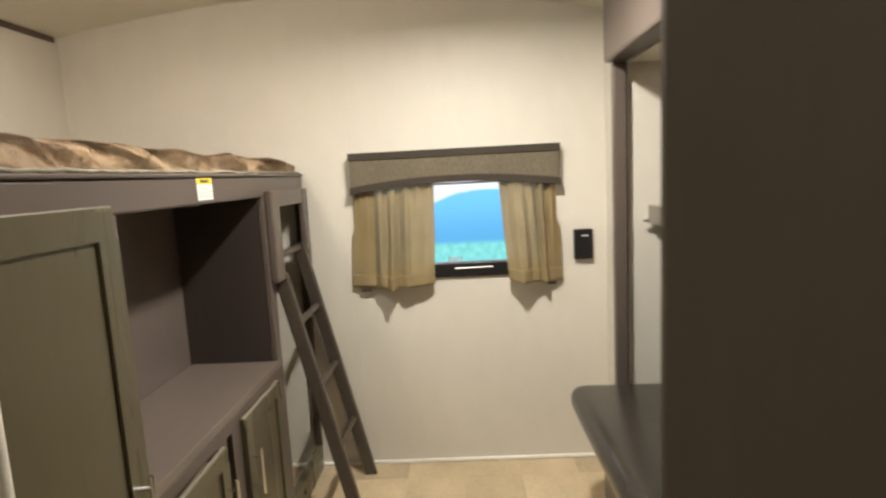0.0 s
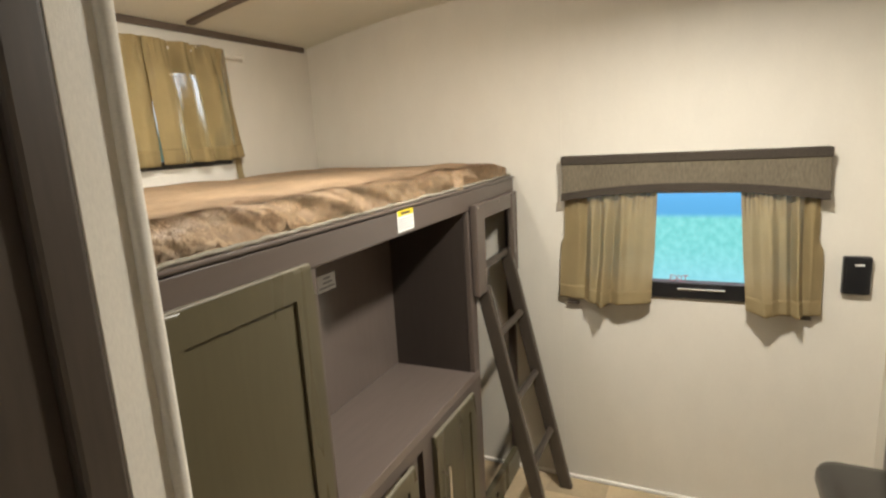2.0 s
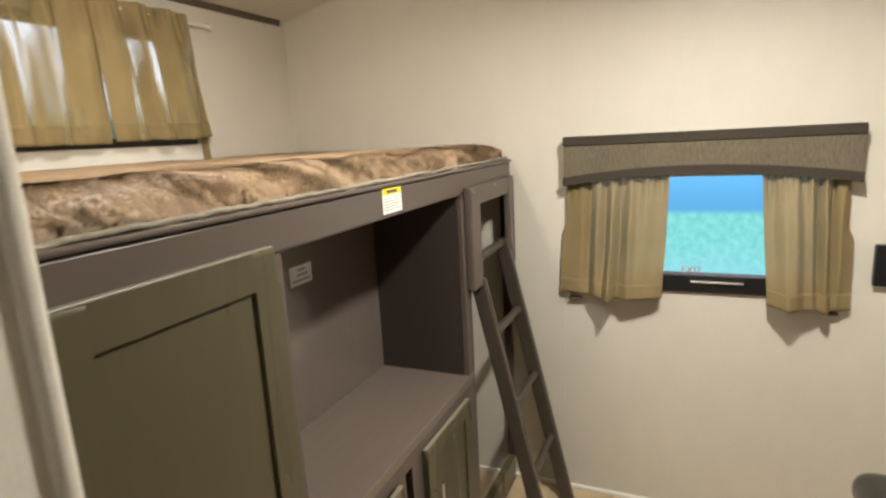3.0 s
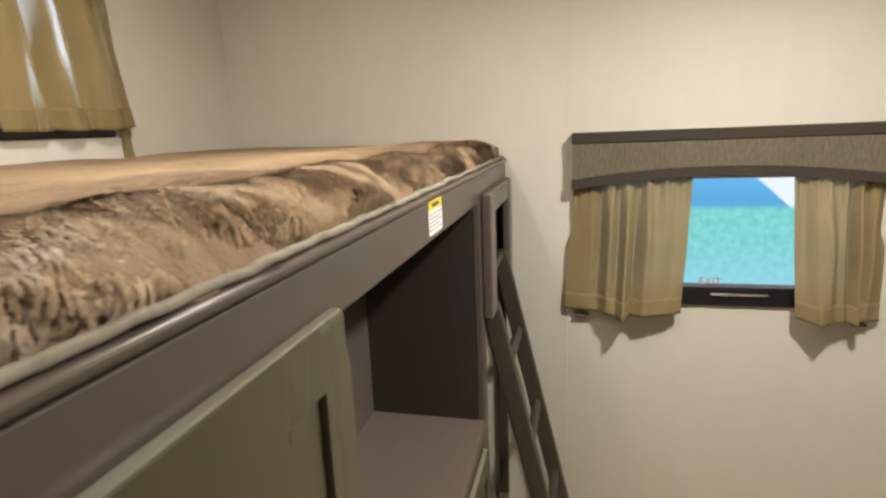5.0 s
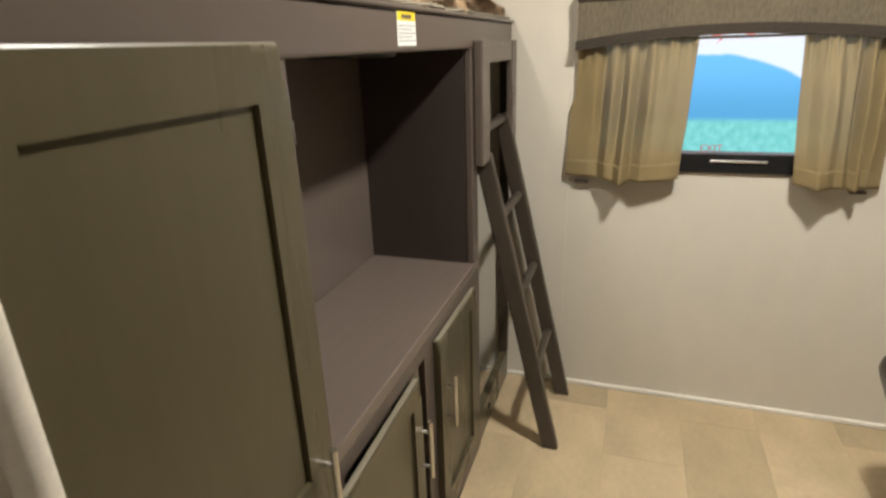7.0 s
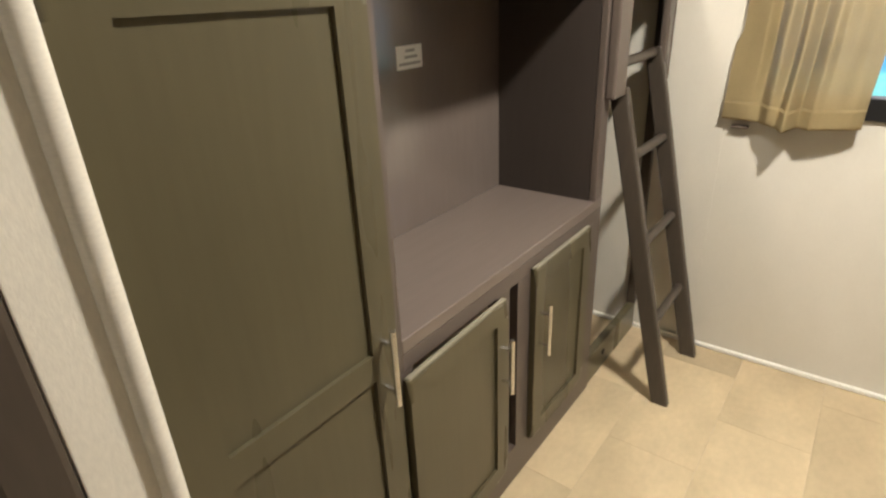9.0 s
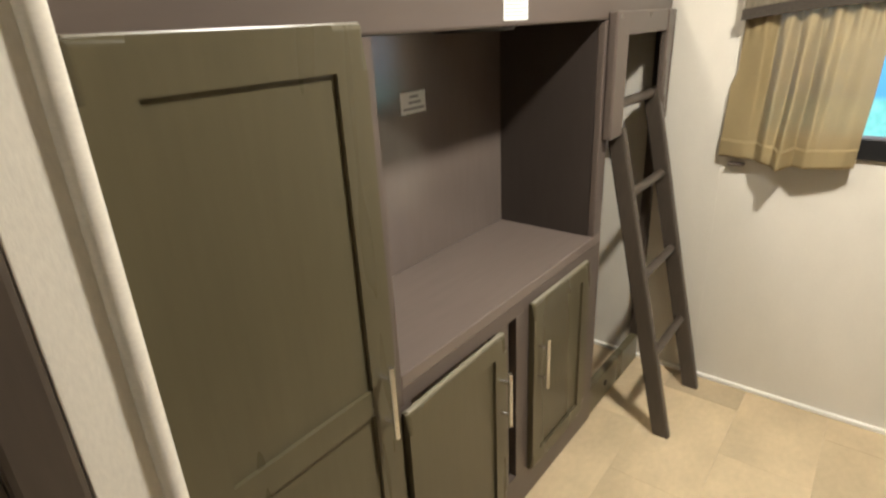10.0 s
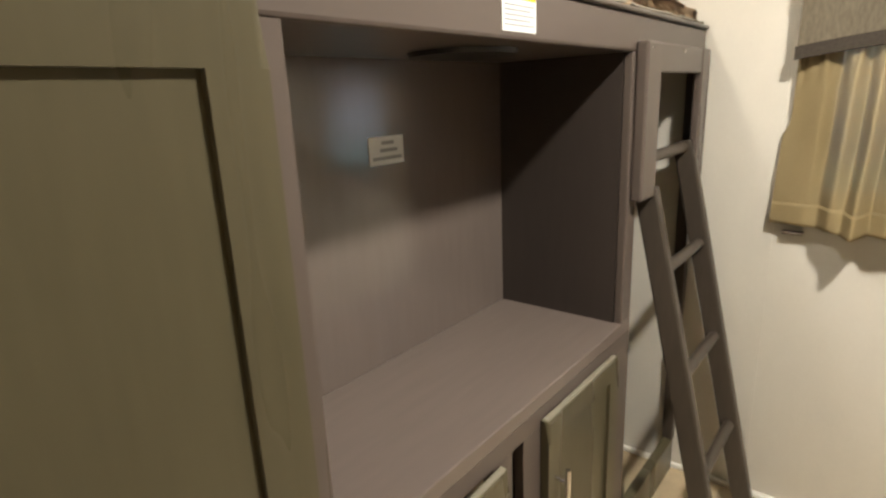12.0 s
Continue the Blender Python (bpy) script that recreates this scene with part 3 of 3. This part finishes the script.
box(bm, FRONT - 0.02, FRONT, NOOK[0], Y1, FLOOR_Z, 0.115, 0.001)
box(bm, FRONT - 0.02, FRONT, 1.176, 1.215, 0.115, 0.655)
box(bm, FRONT - 0.02, FRONT, 1.53, 1.592, 0.115, 0.655)
box(bm, FRONT - 0.02, FRONT, 1.632, 1.725, 0.115, 0.655)
box(bm, FRONT - 0.02, FRONT, 2.02, Y1, 0.115, 0.655)
part("face_frame", bm, WOOD, cab)
# black backing gives the slot its darkness by colour, as does inside_floor below
part("slot_back", block(FRONT - 0.05, FRONT - 0.04, 1.57, 1.66, 0.10, 0.66), GAP_SHADE, cab)
part("side_panel", block(INNER, FRONT - 0.0205, Y1 - 0.016, Y1 - 0.001, FLOOR_Z, 0.694), WOOD_UP, cab)
part("inside_floor", block(INNER, FRONT - 0.0205, NOOK[0], Y1 - 0.017, 0.06, 0.08), GAP_SHADE, cab)
part("back_support", block(FRONT - 0.04, FRONT - 0.004, BACK - 0.03, BACK - 0.003, 0.10, 1.366, bevel=0.004), DARK_WOOD, cab, "dark upright cleat at the end wall")
part("plinth", block(FRONT - 0.035, FRONT - 0.004, Y1 + 0.001, BACK - 0.019, FLOOR_Z, 0.105, bevel=0.004), DOOR_WOOD, cab, "low brown plinth under the open recess")
# a flat black disc on the plinth in place of a shaded hole
b = rod(bmesh.new(), (FRONT - 0.006, 2.30, 0.055), (FRONT - 0.001, 2.30, 0.055), 0.012, 16)
part("floor_vent_hole", b, GAP_SHADE, cab)
b = rod(bmesh.new(), (-0.875, 1.70, 1.357), (-0.875, 1.70, 1.3655), 0.098, 32, 0.102)
part("puck", b, BLACK, cab, "dark round unlit disc under the bunk board")


def frame_ring(x0, x1, y0, y1, z0, z1, stile, rails):
    """The stiles and rails of a door as one board with openings, its outer edges rounded."""
    ys = [y0, y0 + stile, y1 - stile, y1]
    zs = sorted(z for r in rails for z in r)
    bm = bmesh.new()
    grid = [[bm.verts.new((x1, y, z)) for z in zs] for y in ys]
    faces = [bm.faces.new((grid[i][k], grid[i + 1][k], grid[i + 1][k + 1], grid[i][k + 1])) for i in range(3) for k in range(len(zs) - 1) if i != 1 or k % 2 == 0]
    made = bmesh.ops.extrude_face_region(bm, geom=faces, use_keep_orig=True)["geom"]
    for v in made:
        if isinstance(v, bmesh.types.BMVert):
            v.co.x = x0
    bm.edges.ensure_lookup_table()

    def rim(e, at):
        a, b = e.verts[0].co, e.verts[1].co
        return a.x > x1 - 1e-6 and b.x > x1 - 1e-6 and any(abs(a[k] - v) < 1e-6 and abs(b[k] - v) < 1e-6 for k, v in at)

    outer = [e for e in bm.edges if rim(e, ((1, y0), (1, y1), (2, z0), (2, z1)))]
    bmesh.ops.bevel(bm, geom=outer, offset=0.010, segments=4, profile=0.5, affect="EDGES")
    return bm


def shaker(parent, name, y0, y1, z0, z1, stile, rails, x=FRONT, label="", handle=None, swing=0.0):
    """A frame-and-panel door on the cabinet's front; rails: heights of the cross rails (z0, z1)."""
    t = 0.02
    turn = Matrix.Translation((x + 0.001, y1, 0)) @ Matrix.Rotation(radians(swing), 4, "Z") @ Matrix.Translation((-x - 0.001, -y1, 0))
    root = block(x + 0.001, x + t - 0.008, y0 + stile * 0.6, y1 - stile * 0.6, z0 + 0.02, z1 - 0.02)
    root.transform(turn)
    root = part(name, root, DOOR_WOOD, parent, label)

    def put(pname, bm, mat, lab="", smooth=18):
        bm.transform(turn)
        return part(pname, bm, mat, root, lab, smooth)

    put("door_frame", frame_ring(x + 0.0015, x + t, y0, y1, z0, z1, stile, rails), DOOR_WOOD, smooth=6)
    # added pale strip: the highlight on the door's top edge, put in as colour
    put("edge_strip", block(x + 0.003, x + t - 0.004, y0 + 0.004, y1 - 0.004, z1 - 0.003, z1 + 0.003, bevel=0.0025), EDGE_HIGHLIGHT, "pale strip painted for the highlight on the top edge")
    if handle:
        hy, ha, hb = handle
        bm = bmesh.new()
        rod(bm, (x + t + 0.029, hy, ha), (x + t + 0.029, hy, hb), 0.006, 24)
        for z in (ha + 0.03, hb - 0.03):
            rod(bm, (x + t - 0.002, hy, z), (x + t + 0.029, hy, z), 0.0048, 10)
        put("handle", bm, STEEL, "brushed nickel bar handle")
    return root


shaker(cab, "wardrobe_door", 0.745, 1.157, 0.09, 1.384, 0.062, ((0.09, 0.152), (0.703, 0.757), (1.318, 1.384)), label="tall olive-brown framed wardrobe door", handle=(1.117, 0.648, 0.807))
shaker(cab, "cabinet_door", 1.172, 1.552, 0.09, 0.652, 0.052, ((0.09, 0.142), (0.60, 0.652)), label="low olive-brown framed cabinet door standing slightly ajar", handle=(1.522, 0.401, 0.56), swing=1.2)
shaker(cab, "cabinet_door", 1.695, 2.045, 0.10, 0.668, 0.05, ((0.10, 0.15), (0.618, 0.668)), label="low olive-brown framed cabinet door", handle=(1.722, 0.401, 0.56))

# labels stuck on the cabinet
stick = part("warning_label", block(FRONT, FRONT + 0.0012, 1.577, 1.675, 1.378, 1.441), PAPER)
part("yellow_header", block(FRONT + 0.0012, FRONT + 0.0016, 1.579, 1.673, 1.424, 1.4405), YELLOW, stick)
for k in range(5):
    part("text_line", block(FRONT + 0.0012, FRONT + 0.0016, 1.583, 1.669 - 0.012 * (k % 2), 1.414 - 0.007 * k, 1.4165 - 0.007 * k), GREY_MARK, stick)
part("heading_mark", block(FRONT + 0.0016, FRONT + 0.0019, 1.60, 1.652, 1.428, 1.4355), STRIP_WOOD, stick)
tagged(stick, "white warning label with yellow header on the bunk rail", "label")
stick = part("mounting_label", block(INNER, INNER + 0.001, 1.619, 1.719, 1.158, 1.215), PAPER)
for a, b, z in ((1.655, 1.690, 1.202), (1.650, 1.700, 1.187), (1.628, 1.712, 1.171)):
    part("text_line", block(INNER + 0.001, INNER + 0.0014, a, b, z - 0.0035, z + 0.0035), GREY_MARK, stick)
tagged(stick, "small white label with grey lettering inside the nook", "label")

# ---- ladder and its bracket ----
plate = thing("ladder_bracket", (FRONT, 2.36, 1.03), "mocha wooden ladder hanger screwed to the bunk rail", "bracket")
PX = (FRONT + 0.001, FRONT + 0.024)
part("side_leg", block(PX[0], PX[1] + 0.005, 2.112, 2.205, 1.032, 1.388, bevel=0.006), WOOD_UP, plate)
part("side_leg", block(PX[0], PX[1], 2.555, 2.632, 1.022, 1.388, bevel=0.006), WOOD_UP, plate)
part("top_bar", block(PX[0], PX[1] - 0.002, 2.205, 2.555, 1.322, 1.388, bevel=0.004), WOOD, plate)
for y in (2.135, 2.38, 2.61):
    b = rod(bmesh.new(), (PX[1] - 0.003, y, 1.374), (PX[1] + (0.007 if y < 2.2 else 0.002), y, 1.374), 0.005, 10)
    part("screw", b, STEEL, plate)

lad = thing("bunk_ladder", (-0.45, 2.36, FLOOR_Z), "dark brown wooden bunk ladder leaning on the bunk rail", "ladder")
FOOT, TOP = Vector((-0.464, 0, FLOOR_Z)), Vector((-0.718, 0, 1.10))


def ladder_rail(y0, y1, top_z):
    along = TOP - FOOT
    length = along.length * (top_z - FLOOR_Z) / (TOP.z - FLOOR_Z)
    tilt = math.atan2(along.x, along.z)
    bm = block(-0.028, 0.028, y0, y1, -0.03, length, bevel=0.006)
    bm.transform(Matrix.Translation(FOOT) @ Matrix.Rotation(tilt, 4, "Y"))
    bmesh.ops.bisect_plane(bm, geom=bm.verts[:] + bm.edges[:] + bm.faces[:], plane_co=(0, 0, FLOOR_Z), plane_no=(0, 0, -1), clear_outer=True)
    bmesh.ops.holes_fill(bm, edges=[e for e in bm.edges if e.is_boundary])
    return bm


part("rail", ladder_rail(2.2, 2.232, 1.05), LADDER_WOOD, lad)
part("rail", ladder_rail(2.548, 2.58, 1.135), LADDER_WOOD, lad)
for z in (1.118, 0.838, 0.557, 0.276):
    c = FOOT + (TOP - FOOT) * (z - FLOOR_Z) / (TOP.z - FLOOR_Z)
    bm = rod(bmesh.new(), (c.x, 2.215, c.z), (c.x, 2.56, c.z), 0.0155, 24)
    part("rung", bm, LADDER_WOOD, lad)

# ---- bunk mattress with a plush cover ----
MX = (LEFT + 0.03, FRONT - 0.012)
MY = (Y0 + 0.02, BACK - 0.03)


def mattress_top(x, y):
    """Height of the plush surface: soft dips, puckers along the front edge, rounded rims."""
    d = min(x - MX[0], MX[1] - x, y - MY[0], MY[1] - y)
    rim = math.sqrt(max(0.0, 1 - (1 - min(d / 0.07, 1)) ** 2))
    soft = 0.010 * noise.noise((x * 2.2, y * 2.2, 1.0)) + 0.006 * noise.noise((x * 6, y * 6, 4.0))
    front = math.exp(-(MX[1] - x) / 0.13)
    pucker = front * (0.016 * noise.noise((y * 5.5 + x * 7, x * 5, 7.0)) + 0.012 * noise.noise((y * 13 - x * 6, x * 11, 2.0)))
    return 1.452 + 0.072 * rim + (soft + pucker) * rim


def front_swell(d, y):
    """How far the rounded front of the cover swells out, d in from its edge: slanting soft folds."""
    face = max(0.0, 1 - d / 0.075)
    s = 0.07 * math.acos(min(1.0, max(0.0, 1 - d / 0.07)))
    fold = noise.noise((y * 6.5 + s * 16, s * 6, 7.0)) + 0.8 * noise.noise((y * 17 - s * 22, s * 16, 3.0)) + 0.25 * noise.noise((y * 38 + s * 30, s * 30, 5.0))
    return face ** 0.6 * (0.022 * fold - 0.008)


bed = thing("bunk_mattress", ((MX[0] + MX[1]) / 2, (MY[0] + MY[1]) / 2, 1.405), "bunk mattress with a brown plush fur cover", "mattress")
part("mattress_core", block(MX[0] + 0.012, MX[1] - 0.01, MY[0] + 0.012, MY[1] - 0.012, 1.406, 1.455, bevel=0.01), TICKING, bed, "pale mattress cloth")
nx, ny = 110, 200
gx = [MX[0] + (MX[1] - MX[0]) * (0.5 - 0.5 * math.cos(math.pi * i / nx)) for i in range(nx + 1)]
gy = [MY[0] + (MY[1] - MY[0]) * j / ny for j in range(ny + 1)]
verts, faces = [], []
for i, x in enumerate(gx):
    for j, y in enumerate(gy):
        verts.append((x + front_swell(MX[1] - x, y), y, mattress_top(x, y)))
for i in range(nx):
    for j in range(ny):
        a = i * (ny + 1) + j
        faces.append((a, a + ny + 1, a + ny + 2, a + 1))
me = bpy.data.meshes.new("plush_cover")
me.from_pydata(verts, [], faces)
me.materials.append(PLUSH)
me.shade_smooth()
cover = new("plush_cover", me)
cover.parent, cover.matrix_parent_inverse = bed, bed.matrix_basis.inverted()
cover["label"] = "brown plush fabric with soft folds"


def piping(y0, y1):
    """The loose pale hem of the cover along the rail."""
    bm = bmesh.new()
    n = 220
    rings = []
    for k in range(n + 1):
        y = y0 + (y1 - y0) * k / n
        cx = FRONT - 0.008 + 0.006 * noise.noise((y * 9, 5.0, 0)) + 0.003 * noise.noise((y * 30, 1.0, 0))
        cz = 1.4595 + 0.003 * noise.noise((y * 7, 2.0, 0)) + 0.004 * noise.noise((y * 26, 8.0, 0))
        rings.append([bm.verts.new((cx + 0.006 * math.cos(a), y, cz + 0.0048 * math.sin(a))) for a in [math.pi * 2 * s / 8 for s in range(8)]])
    for a, b in zip(rings, rings[1:]):
        for s in range(8):
            bm.faces.new((a[s], a[(s + 1) % 8], b[(s + 1) % 8], b[s]))
    bm.faces.new(rings[0])
    bm.faces.new(rings[-1])
    return bm


part("hem", piping(MY[0] + 0.01, MY[1]), TICKING, bed, "loose pale cloth hem along the rail", 180)
# fur strands, longest along the front edge
rng = np.random.default_rng(4)
count = 230000
arc = rng.uniform(0.02, math.pi / 2, count)
inset = 0.07 * (1 - np.cos(arc))
flat_top = rng.uniform(0, 1, count) < 0.45
inset = np.where(flat_top, 0.055 + rng.exponential(0.075, count), inset)
inset = np.minimum(inset, 0.5)
fy = rng.uniform(MY[0] + 0.012, MY[1] - 0.008, count)
CELL = 0.0065
jitter = rng.uniform(-0.42, 0.42, (257, 263, 2))
turn = rng.normal(0, 0.28, (257, 263))
fverts = np.empty((count, 3, 3))
for k in range(count):
    d, y = float(inset[k]), float(fy[k])
    x = MX[1] - d
    z = mattress_top(x, y) - 0.001
    x += front_swell(d, y)
    nx_ = max(0.0, 1 - d / 0.07)
    nz_ = math.sqrt(1 - nx_ * nx_)
    roll_at = d if d > 0.07 else 0.07 * math.acos(1 - d / 0.07) - 0.04
    wx, wy = roll_at + 0.009 * noise.noise((d * 60, y * 60, 21.0)), y + 0.009 * noise.noise((d * 60, y * 60, 33.0))
    ci, cj = math.floor(wx / CELL), math.floor(wy / CELL)
    jx, jy = jitter[ci % 257, cj % 263]
    off_t, off_y = (ci + 0.5 + jx) * CELL - wx, (cj + 0.5 + jy) * CELL - wy
    lay = 0.7 + 1.6 * noise.noise((d * 5, y * 5, 11.0)) + turn[ci % 257, cj % 263]
    length = 0.006 + 0.006 * math.exp(-d / 0.06)
    along, side = math.cos(lay) * length - 0.18 * off_t, -math.sin(lay) * length + 0.18 * off_y
    lift = length * 0.2
    dx, dy, dz = nx_ * lift + nz_ * along, side, nz_ * lift - nx_ * along
    wide = 0.0006 / max(1e-5, math.hypot(along, side))
    px, py, pz = -side * wide * nz_, along * wide, side * wide * nx_
    fverts[k] = ((x - px, y - py, z - pz), (x + px, y + py, z + pz), (x + dx, y + dy, z + dz))
me = bpy.data.meshes.new("fur")
me.from_pydata(fverts.reshape(-1, 3).tolist(), [], np.arange(count * 3).reshape(-1, 3).tolist())
me.materials.append(FUR)
fur = new("fur", me)
fur.parent, fur.matrix_parent_inverse = bed, bed.matrix_basis.inverted()
tagged(fur, "short brown fur pile", kind="stuff")

# ---- slide-out: sofa and upper bunk ----


def cushion(x0, x1, y0, y1, z0, z1, bevel, lean=0.0):
    """A padded block whose front lower edge is drawn in by lean."""
    bm = block(x0, x1, y0, y1, z0, z1, bevel=bevel, segments=5)
    for v in bm.verts:
        low = (z1 - v.co.z) / (z1 - z0)
        if v.co.x < (x0 + x1) / 2:
            v.co.x += lean * low
        v.co.z += 0.010 * noise.noise((v.co.x * 5, v.co.y * 5, 2.0)) * (1 - low)
    return bm


sofa = thing("sofa", (0.95, 1.55, FLOOR_Z), "dark grey leather sofa in the slide-out", "sofa")
part("base", block(0.66, 1.58, 0.86, 2.25, FLOOR_Z, 0.26, bevel=0.01), DARK_WOOD, sofa)
part("seat_cushion", cushion(0.415, 1.06, 0.88, 2.262, 0.25, 0.535, 0.085, 0.12), LEATHER, sofa, "dark grey leather", 60)
part("front_panel", block(0.585, 0.66, 0.88, 2.24, 0.02, 0.268, bevel=0.015), LEATHER, sofa)
part("back_cushion", cushion(1.03, 1.30, 0.88, 2.25, 0.44, 0.612, 0.05, 0.02), LEATHER, sofa, "dark grey leather backrest", 60)
bm = rod(bmesh.new(), (0.50, 1.86, 0.5325), (1.03, 1.86, 0.5325), 0.003)
part("piping", bm, LEATHER, sofa)

shelf = thing("slide_bunk", (1.15, 1.55, 1.17), "taupe-edged fold-down bunk across the slide-out", "bunk bed")
part("front_rail", block(0.79, 0.815, 0.64, 2.285, 1.175, 1.252, bevel=0.006), TAUPE, shelf)
part("bunk_base", block(0.816, 1.595, 0.64, 2.29, 1.185, 1.21), WOOD, shelf)
b = rod(bmesh.new(), (0.765, 2.27, 1.19), (0.80, 2.27, 1.19), 0.006)
part("latch_pin", b, STEEL, shelf, "small bright latch pin")
bm = block(0.83, 1.58, 0.68, 2.265, 1.2105, 1.31, bevel=0.045, segments=5)
bmesh.ops.subdivide_edges(bm, edges=[e for e in bm.edges if e.calc_length() > 0.3], cuts=40, use_grid_fill=True)
for v in bm.verts:
    if v.co.z > 1.25:
        v.co.z += 0.012 * noise.noise((v.co.x * 4, v.co.y * 4, 5.0)) + 0.005 * noise.noise((v.co.x * 12, v.co.y * 12, 1.0))
tagged(part("bunk_pad", bm, PAD_PLUSH, None, "", 60), "thin bunk mattress with a brown plush cover", "mattress")
b = block(0.915, 0.957, SLIDE_END - 0.022, SLIDE_END, 1.683, 1.698, bevel=0.004)
tagged(part("wall_hook", b, STRIP_WOOD), "small brown bunk strap anchor on the slide-out wall", "hook")

# ---- small fixtures ----
stat = thing("wall_switch", (0.603, BACK, 0.985), "black wall-mounted control with a small pale mark", "control")
part("body", block(0.562, 0.650, BACK - 0.028, BACK, 0.985, 1.128, bevel=0.006), BLACK, stat)
part("face", block(0.572, 0.640, BACK - 0.031, BACK - 0.0285, 0.995, 1.118, bevel=0.001), BLACK, stat, "glossy black face")
part("indicator", block(0.596, 0.626, BACK - 0.0325, BACK - 0.0312, 1.095, 1.101), PAPER, stat, "small pale mark")


def ceiling_light(at):
    x, y = at
    z = ceiling_height(x)
    root = thing("ceiling_light", (x, y, z), "round white ceiling light, lit warm", "lamp", "ceiling lights")
    part("ring", rod(bmesh.new(), (x, y, z - 0.022), (x, y, z + 0.01), 0.085, 40, 0.095), TRIM_WHITE, root)
    d = part("diffuser", rod(bmesh.new(), (x, y, z - 0.026), (x, y, z - 0.0225), 0.07, 40), GLOW, root)
    return root


ceiling_light(LAMP)
ceiling_light(BUNK_LAMP)
ceiling_light(HALL_LAMP)

# dark door leaf standing open beside the way in
EDGE, HINGE = Vector((0.104, 0.230, 0)), Vector((0.50, -0.33, 0))
leaf_m = Matrix.Translation(EDGE) @ Matrix.Rotation(math.atan2(HINGE.y - EDGE.y, HINGE.x - EDGE.x), 4, "Z")
LEN = (HINGE - EDGE).length
bm = block(0, LEN, 0.0, 0.034, 0.0, 2.03, bevel=0.004)
bm.transform(leaf_m)
door = part("door_1", bm, LIT_LEAF_WOOD)
tagged(door, "dark espresso wooden door standing open", "door", kind="structure")
bm = bmesh.new()
for z in (0.12, 1.02):
    box(bm, 0.11, LEN - 0.11, -0.004, 0.0, z, z + 0.82, 0.003)
bm.transform(leaf_m)
part("door_panel", bm, LIT_LEAF_WOOD, door)
structure("door_frame_1", block(0.50, RIGHT, -0.40, -0.34, FLOOR_Z, 2.24, bevel=0.004), DARK_WOOD, "dark brown door frame at the hallway")

# ---- floor tiles ----
TW, TL = 0.272, 0.544
shapes = {}


def tile_mesh(cut_low, cut_high):
    """A tile, shortened where it meets a wall; alike tiles share one mesh."""
    key = (round(cut_low, 4), round(cut_high, 4))
    if key not in shapes:
        shapes[key] = mesh_of("tile", block(0.0002, TW - 0.0002, cut_low + 0.0002, TL - cut_high - 0.0002, -0.004, 0.0, bevel=0.0004, segments=1), FLOOR_TILE, 40)
    return shapes[key]


for i in range(-1, 5):
    for j in range(-6, 12):
        x = -0.55 + TW * i
        y = 1.69 + TL * (j - 5 + (0.5 if i % 2 == 0 else 0.0))
        low, high = max(0.0, NEAR + 0.002 - y), max(0.0, y + TL - (BACK - 0.002))
        if low > TL - 0.01 or high > TL - 0.01:
            continue
        ob = new("tile", tile_mesh(low, high))
        ob.parent = floor
        ob.location = (x, y, FLOOR_Z)
